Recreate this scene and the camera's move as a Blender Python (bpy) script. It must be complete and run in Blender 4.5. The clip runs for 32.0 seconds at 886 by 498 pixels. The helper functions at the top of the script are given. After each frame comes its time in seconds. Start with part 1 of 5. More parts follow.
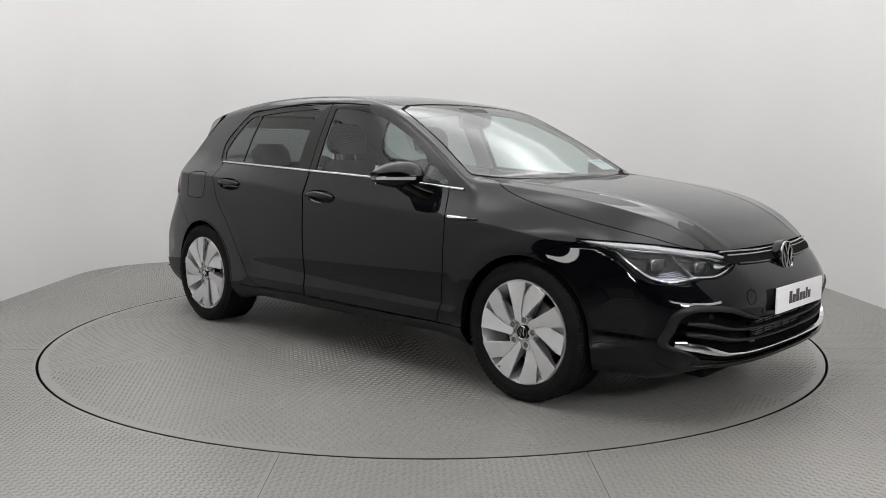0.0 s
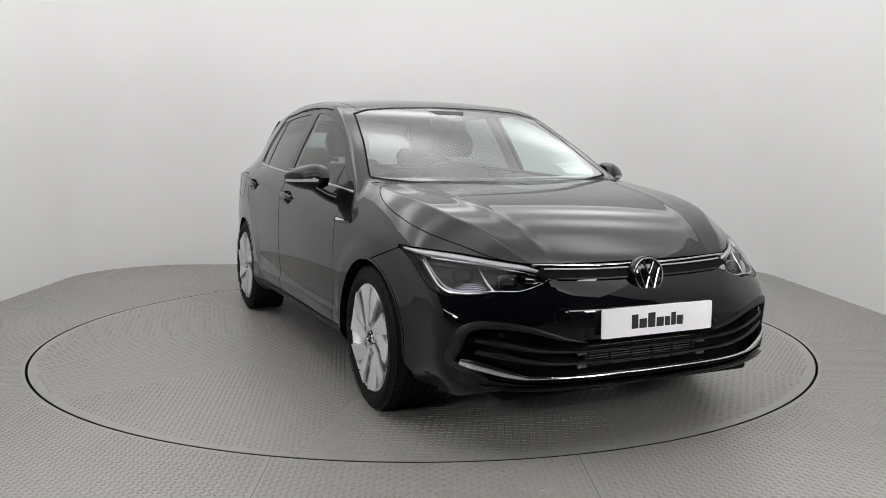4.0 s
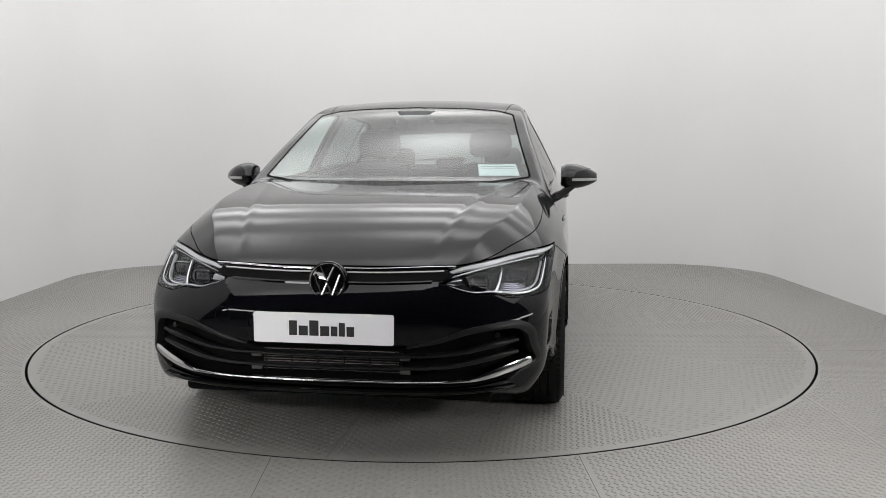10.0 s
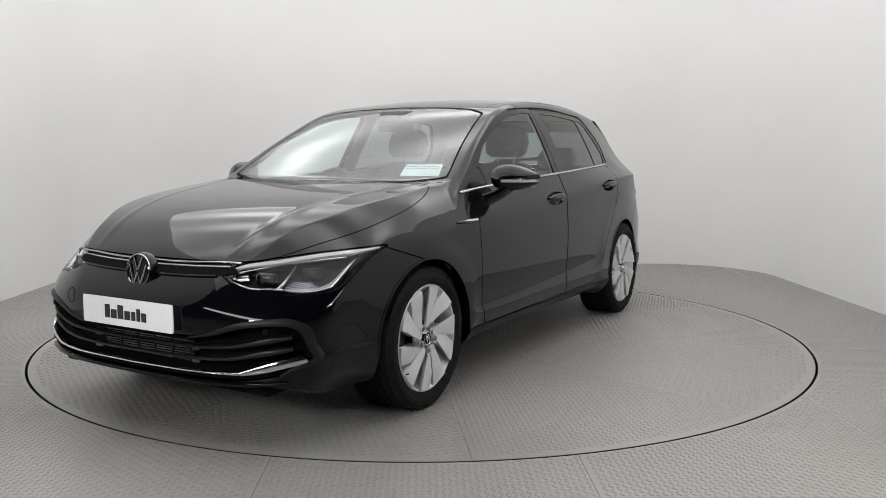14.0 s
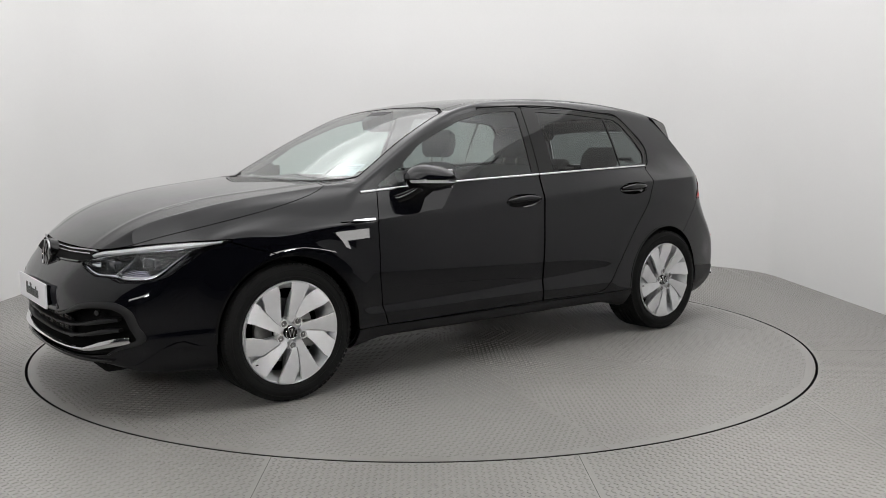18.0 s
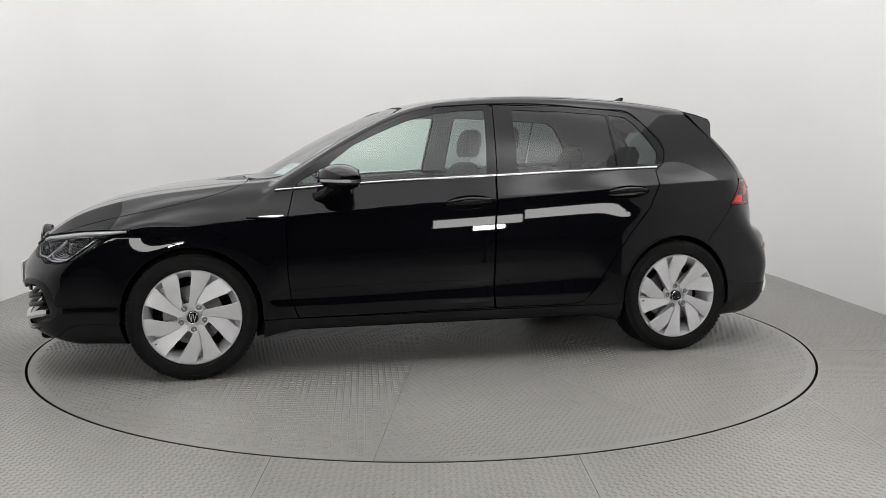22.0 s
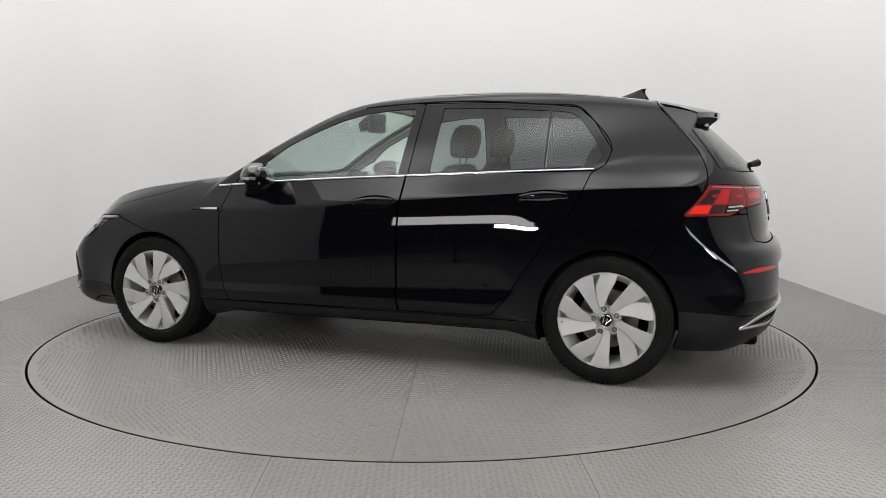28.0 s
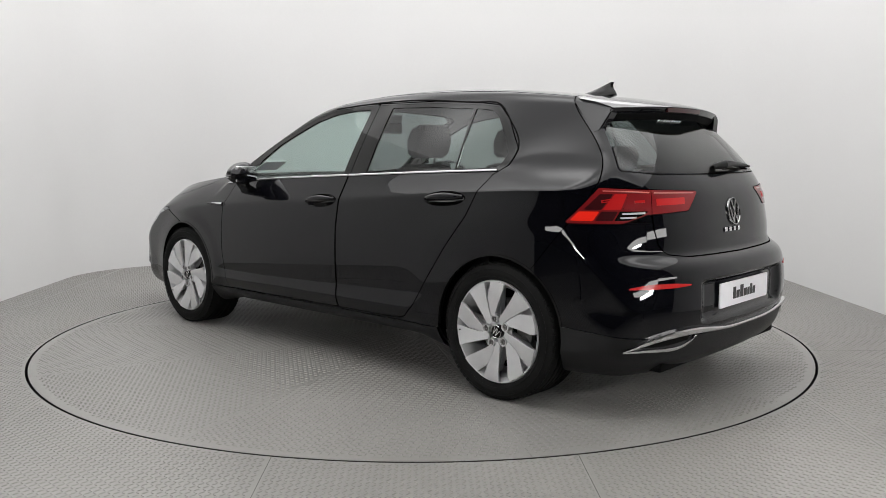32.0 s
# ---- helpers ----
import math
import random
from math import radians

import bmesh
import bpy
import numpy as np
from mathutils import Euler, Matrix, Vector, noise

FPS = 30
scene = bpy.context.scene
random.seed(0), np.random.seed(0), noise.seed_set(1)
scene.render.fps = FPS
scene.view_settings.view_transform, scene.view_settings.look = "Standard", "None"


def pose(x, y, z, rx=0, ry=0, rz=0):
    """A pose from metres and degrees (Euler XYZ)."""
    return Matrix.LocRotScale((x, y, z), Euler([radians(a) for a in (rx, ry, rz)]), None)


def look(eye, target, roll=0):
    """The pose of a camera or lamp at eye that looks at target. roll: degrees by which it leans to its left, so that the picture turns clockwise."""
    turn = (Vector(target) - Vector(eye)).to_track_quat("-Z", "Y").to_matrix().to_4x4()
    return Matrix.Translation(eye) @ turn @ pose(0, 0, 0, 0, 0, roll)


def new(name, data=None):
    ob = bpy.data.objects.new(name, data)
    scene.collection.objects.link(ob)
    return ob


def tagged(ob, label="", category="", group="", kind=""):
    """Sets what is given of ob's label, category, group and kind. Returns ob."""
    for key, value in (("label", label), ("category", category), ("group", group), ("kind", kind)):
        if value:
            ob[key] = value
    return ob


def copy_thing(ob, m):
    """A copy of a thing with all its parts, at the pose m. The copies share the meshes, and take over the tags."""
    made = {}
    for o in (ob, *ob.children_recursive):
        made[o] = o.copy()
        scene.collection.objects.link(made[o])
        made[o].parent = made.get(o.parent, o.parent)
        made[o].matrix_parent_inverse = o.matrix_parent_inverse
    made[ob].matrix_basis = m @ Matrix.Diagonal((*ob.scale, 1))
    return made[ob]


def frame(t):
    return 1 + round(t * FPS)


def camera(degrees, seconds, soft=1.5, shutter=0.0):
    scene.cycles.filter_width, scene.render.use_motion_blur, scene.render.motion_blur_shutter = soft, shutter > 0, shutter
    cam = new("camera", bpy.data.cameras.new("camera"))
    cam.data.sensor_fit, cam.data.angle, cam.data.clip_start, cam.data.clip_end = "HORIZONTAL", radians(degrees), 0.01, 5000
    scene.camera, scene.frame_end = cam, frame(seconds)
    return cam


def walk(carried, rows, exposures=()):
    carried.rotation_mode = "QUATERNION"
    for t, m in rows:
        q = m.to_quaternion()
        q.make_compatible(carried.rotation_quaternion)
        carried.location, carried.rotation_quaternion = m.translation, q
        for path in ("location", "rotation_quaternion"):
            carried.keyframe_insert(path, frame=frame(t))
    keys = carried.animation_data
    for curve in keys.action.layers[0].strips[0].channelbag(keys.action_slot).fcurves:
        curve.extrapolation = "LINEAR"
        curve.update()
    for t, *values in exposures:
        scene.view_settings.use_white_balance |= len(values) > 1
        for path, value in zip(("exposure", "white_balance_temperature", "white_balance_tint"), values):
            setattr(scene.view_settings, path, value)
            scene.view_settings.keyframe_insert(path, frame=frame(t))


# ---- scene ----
cam = camera(55.5, 32.0, soft=0.5)
EYE = Vector((0.0, -5.212, 1.119))


def aim(yaw, pitch, roll=0.07):
    """The camera's pose on its stand: yaw to the left and pitch up, in degrees."""
    a, b = radians(yaw), radians(pitch)
    way = Vector((-math.sin(a) * math.cos(b), math.cos(a) * math.cos(b), math.sin(b)))
    return look(EYE, EYE + way * 5.0, roll)


# the tripod head settles during the first three seconds, then stands still
walk(cam, [(0.0, aim(-0.623, -6.746)), (1.1, aim(-0.623, -6.746)), (1.5, aim(-0.682, -6.725)), (2.0, aim(-0.847, -6.666)),
           (2.5, aim(-1.036, -6.598)), (3.0, aim(-1.213, -6.535)), (3.5, aim(-1.213, -6.535)), (32.0, aim(-1.213, -6.535))],
     # the camera opens up a little as the car turns its dark side
     [(0.0, -0.05), (13.0, -0.04), (18.0, -0.02), (22.0, 0.04), (32.0, 0.04)])

# the turntable's turn: seconds, degrees by which the car's nose has swung past the camera
TURN = [(0, -46.04), (1, -40.37), (2, -34.7), (3, -28.98), (6, -12.5), (9, 3.88), (13, 26.1), (19, 59.5), (23, 82.65),
        (28, 111.19), (32, 133.81)]
CAR_AHEAD, CAR_ASIDE = 0.053, -0.002    # the car's middle from the turntable's middle

# ---- light ----
world = bpy.data.worlds.new("world")
scene.world = world
world.use_nodes = True
world.node_tree.nodes["Background"].inputs[0].default_value = (0.01, 0.01, 0.011, 1)
world.node_tree.nodes["Background"].inputs[1].default_value = 1.0
scene.view_settings.exposure = 0.0


# ---- materials ----
def shader(name, color, rough=0.5, metal=0.0, **more):
    m = bpy.data.materials.new(name)
    m.use_nodes = True
    b = m.node_tree.nodes["Principled BSDF"]
    b.inputs["Base Color"].default_value = (*color, 1)
    b.inputs["Roughness"].default_value = rough
    b.inputs["Metallic"].default_value = metal
    for k, v in more.items():
        b.inputs[k.replace("_", " ")].default_value = v
    return m


def textured(m, scale, low, high, rough=(0.4, 0.6), bump=0.0, detail=6.0, fine=None):
    """Two scales of noise that vary a material's colour, roughness and relief."""
    t = m.node_tree
    n, b = t.nodes, t.nodes["Principled BSDF"]
    co = n.new("ShaderNodeTexCoord")
    big = n.new("ShaderNodeTexNoise")
    big.inputs["Scale"].default_value, big.inputs["Detail"].default_value = scale, detail
    small = n.new("ShaderNodeTexNoise")
    small.inputs["Scale"].default_value, small.inputs["Detail"].default_value = fine or scale * 14, 3.0
    mixed = n.new("ShaderNodeMath")
    mixed.operation = "MULTIPLY_ADD"
    mixed.inputs[1].default_value = 0.35
    for x in (big, small):
        t.links.new(co.outputs["Object"], x.inputs["Vector"])
    t.links.new(small.outputs["Fac"], mixed.inputs[0])
    t.links.new(big.outputs["Fac"], mixed.inputs[2])
    ramp = n.new("ShaderNodeValToRGB")
    ramp.color_ramp.elements[0].position, ramp.color_ramp.elements[1].position = 0.45, 0.9
    ramp.color_ramp.elements[0].color, ramp.color_ramp.elements[1].color = (*low, 1), (*high, 1)
    t.links.new(mixed.outputs[0], ramp.inputs[0])
    t.links.new(ramp.outputs[0], b.inputs["Base Color"])
    r = n.new("ShaderNodeMapRange")
    r.inputs["To Min"].default_value, r.inputs["To Max"].default_value = rough
    t.links.new(big.outputs["Fac"], r.inputs["Value"])
    t.links.new(r.outputs[0], b.inputs["Roughness"])
    if bump:
        bp = n.new("ShaderNodeBump")
        bp.inputs["Strength"].default_value, bp.inputs["Distance"].default_value = 0.6, bump
        t.links.new(small.outputs["Fac"], bp.inputs["Height"])
        t.links.new(bp.outputs[0], b.inputs["Normal"])
    return m


PAINT = shader("black_paint", (0.0010, 0.0011, 0.0024), 0.5, Coat_Weight=1.0, Coat_IOR=1.41, Coat_Roughness=0.02, Specular_IOR_Level=0.02)
GLOSS = shader("gloss_black", (0.004, 0.004, 0.004), 0.05, IOR=1.38)
SATIN = textured(shader("black_plastic", (0.012, 0.012, 0.013), 0.4, Specular_IOR_Level=0.25), 6, (0.007, 0.007, 0.0075), (0.013, 0.013, 0.014), (0.35, 0.5), 0.0004, fine=400)
DARK = shader("dark_shell", (0.003, 0.003, 0.003), 0.8, Specular_IOR_Level=0.1)
CHROME = shader("chrome", (0.75, 0.75, 0.76), 0.12, 1.0)
BELTCHROME = shader("satin_chrome", (0.55, 0.55, 0.56), 0.25, 1.0)
DIMCHROME = shader("dark_chrome", (0.36, 0.36, 0.365), 0.16, 1.0)
RUBBER = textured(shader("tyre_rubber", (0.02, 0.02, 0.02), 0.7, Specular_IOR_Level=0.12), 9, (0.006, 0.006, 0.006), (0.012, 0.012, 0.0117), (0.6, 0.8), 0.0006, fine=300)
ALLOY = textured(shader("silver_alloy", (0.6, 0.6, 0.61), 0.4, 0.45), 12, (0.60, 0.60, 0.61), (0.68, 0.68, 0.685), (0.36, 0.46), fine=900)
STEEL = textured(shader("brake_steel", (0.3, 0.3, 0.3), 0.4, 0.9), 20, (0.2, 0.2, 0.2), (0.34, 0.33, 0.32), (0.3, 0.5))
CLOTH = textured(shader("grey_cloth", (0.05, 0.05, 0.055), 0.9), 7, (0.035, 0.035, 0.038), (0.065, 0.065, 0.07), (0.8, 0.95), 0.0008, fine=350)
TRIM = textured(shader("interior_plastic", (0.03, 0.03, 0.032), 0.7), 5, (0.022, 0.022, 0.024), (0.04, 0.04, 0.043), (0.6, 0.75), 0.0005, fine=500)
PALE = textured(shader("pale_lining", (0.45, 0.45, 0.44), 0.9), 5, (0.27, 0.27, 0.265), (0.33, 0.33, 0.325), (0.8, 0.95), 0.0005, fine=600)
PLATE = textured(shader("white_plate", (0.82, 0.81, 0.84), 0.35), 4, (0.82, 0.81, 0.84), (0.87, 0.86, 0.89), (0.3, 0.4))
INK = shader("black_ink", (0.01, 0.01, 0.01), 0.4)
PAPER = textured(shader("paper", (0.75, 0.78, 0.8), 0.7), 8, (0.72, 0.75, 0.77), (0.8, 0.82, 0.83), (0.6, 0.8))


def glass(name, tint, rough=0.0, base=0.045, edge=0.9):
    """A thin pane: it reflects by Fresnel and lets tinted light pass."""
    m = bpy.data.materials.new(name)
    m.use_nodes = True
    t = m.node_tree
    n = t.nodes
    n.remove(n["Principled BSDF"])
    clear, gloss, mix, lw = n.new("ShaderNodeBsdfTransparent"), n.new("ShaderNodeBsdfGlossy"), n.new("ShaderNodeMixShader"), n.new("ShaderNodeLayerWeight")
    clear.inputs[0].default_value = (*tint, 1)
    gloss.inputs["Roughness"].default_value = rough
    lw.inputs["Blend"].default_value = 0.5
    power, scale = n.new("ShaderNodeMath"), n.new("ShaderNodeMath")
    power.operation, power.inputs[1].default_value = "POWER", 4.5
    scale.operation, scale.inputs[1].default_value, scale.inputs[2].default_value = "MULTIPLY_ADD", edge, base
    t.links.new(lw.outputs["Facing"], power.inputs[0])
    t.links.new(power.outputs[0], scale.inputs[0])
    t.links.new(scale.outputs[0], mix.inputs[0])
    t.links.new(clear.outputs[0], mix.inputs[1])
    t.links.new(gloss.outputs[0], mix.inputs[2])
    t.links.new(mix.outputs[0], n["Material Output"].inputs[0])
    return m


SCREEN = glass("windscreen_glass", (0.74, 0.835, 0.82), 0.08, 0.12, 0.9)
CLEAR = glass("green_glass", (0.735, 0.845, 0.80), 0.0, 0.065)
PRIVACY = glass("privacy_glass", (0.30, 0.33, 0.33))
BACKGLASS = glass("dark_rear_glass", (0.37, 0.41, 0.40))
LENS = glass("lamp_lens", (0.90, 0.91, 0.92), 0.0, 0.022, 0.3)
RED = shader("red_lens", (0.42, 0.010, 0.010), 0.35, Specular_IOR_Level=0.1, Coat_Weight=1.0, Coat_IOR=1.35)
WINERED = shader("wine_red_lens", (0.17, 0.008, 0.010), 0.35, Specular_IOR_Level=0.1, Coat_Weight=1.0, Coat_IOR=1.35)
PINK = shader("pale_red_edge", (0.55, 0.16, 0.15), 0.15, Coat_Weight=1.0)
DEEPRED = shader("dark_red_lens", (0.030, 0.003, 0.004), 0.35, Specular_IOR_Level=0.1, Coat_Weight=1.0, Coat_IOR=1.35)
BRIGHTRED = shader("bright_red_lens", (0.85, 0.022, 0.010), 0.35, Specular_IOR_Level=0.1, Coat_Weight=1.0, Coat_IOR=1.35)
SMOKE = shader("clear_lens", (0.45, 0.42, 0.43), 0.08, Coat_Weight=1.0)


# ---- mesh helpers ----
def mesh_of(name, verts, faces, material, smooth=True, normals=None):
    me = bpy.data.meshes.new(name)
    me.from_pydata([tuple(v) for v in verts], [], [tuple(f) for f in faces])
    me.materials.append(material)
    me.polygons.foreach_set("use_smooth", [smooth] * len(me.polygons))
    if normals is not None:
        me.normals_split_custom_set_from_vertices([tuple(v) for v in normals])
    me.update()
    return me


def place(name, me, parent=None, label="", m=None):
    ob = new(name, me)
    if parent is not None:
        ob.parent = parent
    if m is not None:
        ob.matrix_basis = m
    if label:
        tagged(ob, label)
    return ob


def part(name, bm, material, parent=None, label="", m=None, smooth=True, sharp=40):
    """Links a bmesh as one mesh object under a thing or a part."""
    me = bpy.data.meshes.new(name)
    bm.normal_update()
    if smooth:
        for f in bm.faces:
            f.smooth = True
        for e in bm.edges:
            e.smooth = len(e.link_faces) == 2 and e.calc_face_angle(0) < radians(sharp)
    bm.to_mesh(me)
    bm.free()
    me.materials.append(material)
    return place(name, me, parent, label, m)


def curve(xs, ys):
    """A natural cubic spline through a few points, straight beyond its ends."""
    xs, ys = np.array(xs, float), np.array(ys, float)
    order = np.argsort(xs)
    xs, ys = xs[order], ys[order]
    n, h = len(xs), np.diff(xs)
    a, r = np.eye(n), np.zeros(n)
    for i in range(1, n - 1):
        a[i, i - 1:i + 2] = h[i - 1], 2 * (h[i - 1] + h[i]), h[i]
        r[i] = 6 * ((ys[i + 1] - ys[i]) / h[i] - (ys[i] - ys[i - 1]) / h[i - 1])
    m = np.linalg.solve(a, r)

    def at(x):
        x = np.asarray(x, float)
        c = np.clip(x, xs[0], xs[-1])
        i = np.clip(np.searchsorted(xs, c) - 1, 0, n - 2)
        u, v, w = xs[i + 1] - c, c - xs[i], h[i]
        y = (m[i] * u**3 + m[i + 1] * v**3) / (6 * w) + (ys[i] / w - m[i] * w / 6) * u + (ys[i + 1] / w - m[i + 1] * w / 6) * v
        s0 = (ys[1] - ys[0]) / h[0] - h[0] * m[1] / 6
        s1 = (ys[-1] - ys[-2]) / h[-1] + h[-1] * m[-2] / 6
        return y + np.where(x < xs[0], s0 * (x - xs[0]), 0) + np.where(x > xs[-1], s1 * (x - xs[-1]), 0)
    return at


def smax(a, b, k):
    h = np.clip(0.5 + 0.5 * (a - b) / k, 0, 1)
    return b + (a - b) * h + k * h * (1 - h)


def outline(points, r=0.0):
    """The signed distance to a closed polygon with corners rounded by r: negative inside."""
    p = np.array(points, float)

    def at(u, v):
        u, v = np.asarray(u, float), np.asarray(v, float)
        best, inside = np.full(u.shape, 1e9), np.zeros(u.shape, bool)
        for (ax, ay), (bx, by) in zip(p, np.roll(p, -1, 0)):
            ex, ey = bx - ax, by - ay
            t = np.clip(((u - ax) * ex + (v - ay) * ey) / (ex * ex + ey * ey), 0, 1)
            best = np.minimum(best, (u - ax - t * ex) ** 2 + (v - ay - t * ey) ** 2)
            if ay != by:
                inside ^= ((ay > v) != (by > v)) & (u < ex * (v - ay) / ey + ax)
        return np.where(inside, -1, 1) * np.sqrt(best) - r
    return at


# ---- the car's skin ----
# x ahead from the middle of the wheelbase, y to the car's left, z up
AXLE, WHEEL_R = 1.312, 0.316
HOOD = curve([2.25, 2.15, 2.06, 2.0, 1.92, 1.85, 1.7, 1.55, 1.4, 1.25, 1.1, 0.9], [0.50, 0.61, 0.700, 0.738, 0.788, 0.824, 0.876, 0.909, 0.931, 0.949, 0.966, 0.985])
GREEN = curve([1.05, 0.98, 0.8, 0.64, 0.478, 0.315, 0.152, -0.013, -0.18, -0.35, -0.6, -0.86, -1.04, -1.21, -1.39, -1.57, -1.8, -2.1],
              [0.937, 0.980, 1.084, 1.176, 1.260, 1.336, 1.391, 1.425, 1.444, 1.454, 1.459, 1.453, 1.442, 1.426, 1.405, 1.380, 1.345, 1.29])
NOSE = curve([0.10, 0.14, 0.187, 0.235, 0.36, 0.45, 0.522, 0.534, 0.575, 0.61, 0.65, 0.70, 0.76], [1.95, 2.02, 2.105, 2.155, 2.172, 2.178, 2.178, 2.1755, 2.158, 2.135, 2.105, 2.07, 2.02])
NOSE_PLAN = curve([0, 0.2, 0.4, 0.55, 0.68, 0.77, 0.84, 0.88, 0.95], [0, 0.006, 0.03, 0.07, 0.135, 0.22, 0.36, 0.55, 0.95])
TAIL = curve([0.15, 0.185, 0.225, 0.31, 0.413, 0.5, 0.58, 0.635, 0.655, 0.685, 0.72, 0.80, 0.865, 0.94, 1.03, 1.2, 1.3, 1.4],
             [-1.93, -1.98, -2.04, -2.09, -2.112, -2.117, -2.113, -2.100, -2.084, -2.046, -2.038, -2.033, -2.022, -2.0, -1.945, -1.775, -1.66, -1.53])
TAIL_SMOOTH = curve([0.15, 0.185, 0.225, 0.31, 0.413, 0.5, 0.60, 0.70, 0.80, 0.865, 0.94, 1.03, 1.2, 1.3, 1.4],
                    [-1.93, -1.98, -2.04, -2.09, -2.112, -2.115, -2.098, -2.068, -2.040, -2.022, -2.0, -1.945, -1.775, -1.66, -1.53])
TAIL_PLAN = curve([0, 0.2, 0.4, 0.55, 0.65, 0.73, 0.80, 0.86, 0.92], [0, 0.005, 0.03, 0.08, 0.145, 0.225, 0.32, 0.45, 0.65])
CREASE_Z = curve([1.95, 1.6, 0.85, -0.25, -1.2, -1.76, -2.05], [0.72, 0.738, 0.795, 0.868, 0.942, 0.962, 0.965])
CREASE_Y = curve([2.1, 1.8, 1.6, 1.3, 0.85, -0.25, -1.2, -1.7, -2.0], [0.77, 0.80, 0.824, 0.848, 0.862, 0.861, 0.847, 0.805, 0.745])
BELT_Z = curve([2.0, 1.5, 0.9, 0.5, -0.25, -0.7, -1.25, -1.8, -2.1], [0.80, 0.875, 0.925, 0.955, 0.993, 1.013, 1.034, 1.05, 1.055])
BELT_Y = curve([2.0, 1.5, 0.9, 0.5, -0.25, -0.7, -1.25, -1.76, -2.1], [0.66, 0.735, 0.778, 0.792, 0.796, 0.782, 0.734, 0.655, 0.60])
TUCK_Z = curve([1.6, 0.85, 0.4, -0.8, -1.6], [0.37, 0.378, 0.385, 0.425, 0.44])


def ease(a, b, v):
    t = np.clip((v - a) / (b - a), 0, 1)
    return t * t * (3 - 2 * t)


def side(x, z):
    """The half width of the body at x and z: a bowed flank, a sharp shoulder crease, then the leaning glasshouse."""
    zc, yc, zb, yb, zl = CREASE_Z(x), CREASE_Y(x), BELT_Z(x), BELT_Y(x), TUCK_Z(x)
    s = (zc - z) / (zc - zl)
    low = yc + 0.018 * np.sin(np.pi * 0.88 * np.clip(s, -0.2, 1.4))
    flare = 0.13 + 0.08 * ease(0.25, 0.65, x)
    low = smax(low, yc + 0.0092 + flare * (zl - z), 0.003)
    low = -smax(-low, -(yc + 0.0085 + flare * np.maximum(zl - 0.345, 0) - 0.24 * (0.345 - z) - 1.2 * np.maximum(0.30 - z, 0) ** 1.5), 0.006)
    r1 = np.hypot(np.abs(x) - AXLE, z - 0.32)
    low = low + np.where(x < 0, 0.022 * np.exp(-(np.maximum(r1 - 0.375, 0) / 0.13) ** 2), 0.023 * np.clip((0.482 - r1) / 0.14, 0, 1) ** 2)
    mid = yc - (yc - yb) * ((z - zc) / np.maximum(zb - zc, 0.02))
    up = z - zb
    high = yb - (0.42 + 0.04 * ease(-0.3, 0.25, x)) * up - 0.30 * np.maximum(up, 0) ** 2
    upper = smax(mid, high, 0.010 + 0.08 * ease(-1.1, -1.5, x))
    return -smax(-low, -np.where(z < zc - 0.03, yc + 0.02, np.minimum(upper, yc + 0.02)), 0.006 + 0.03 * ease(1.25, 1.6, x))


HOOD_EDGE = curve([2.05, 1.94, 1.83, 1.75, 1.58, 1.3, 1.05], [0.44, 0.513, 0.562, 0.604, 0.655, 0.69, 0.70])    # outer crease of the bonnet


def hood_fold(x, a):
    return a - 0.44 - 0.22 * (1.75 - x)


def top(x, y):
    a = np.abs(y)
    off = hood_fold(x, a)
    fold = np.sqrt(off**2 + 0.012**2) + off
    ridge = 0.0022 * np.exp(-(off / 0.022) ** 2)
    out = a - HOOD_EDGE(x)
    edge = np.sqrt(out**2 + 0.004**2) + out
    hood = HOOD(x + 0.10 * a**2) - 0.014 * a**2 - 0.016 * fold - 0.31 * edge + ridge + 0.003
    fore = ease(-0.3, 0.25, x)
    green = GREEN(x + (0.17 - 0.06 * fore) * a**2) - 0.008 - (0.07 - 0.03 * fore) * a**2
    return smax(hood, green, 0.012)


def skin(p):
    """The body's skin as an implicit surface: negative inside."""
    x, y, z = p[..., 0], np.abs(p[..., 1]), p[..., 2]
    f = smax((y - side(x, z)) * 0.95, (z - top(x, y)) * 0.85, 0.045 - 0.027 * ease(1.0, 0.85, x) * ease(-0.2, 0.1, x) - 0.017 * ease(1.05, 1.3, x))
    f = smax(f, x - (NOSE(z) - NOSE_PLAN(y)), 0.05)
    recess = 0.036 * ease(0.44, 0.37, y) * ease(0.385, 0.425, z) * ease(0.585, 0.55, z)
    rim = ease(0.64, 0.80, y)
    f = smax(f, (TAIL(z) * (1 - rim) + TAIL_SMOOTH(z) * rim + recess + TAIL_PLAN(y) * (0.65 + 0.35 * ease(0.42, 0.86, z))) - x, 0.035)
    return smax(f, 0.17 + 0.052 * ease(1.05, 0.75, np.abs(x)) + 0.062 * ease(1.82, 2.06, x) - z, 0.04 - 0.02 * ease(1.82, 2.06, x))


def slope(p):
    """The outward normals of the skin."""
    h = 0.002
    g = np.stack([skin(p + h * e) - skin(p - h * e) for e in np.eye(3)], -1)
    return g / np.maximum(np.linalg.norm(g, axis=-1, keepdims=True), 1e-9)


def onto(p, rounds=3):
    for _ in range(rounds):
        h = 0.002
        g = np.stack([skin(p + h * e) - skin(p - h * e) for e in np.eye(3)], -1) / (2 * h)
        p = p - g * (skin(p) / np.maximum((g * g).sum(-1), 1e-6))[..., None]
    return p


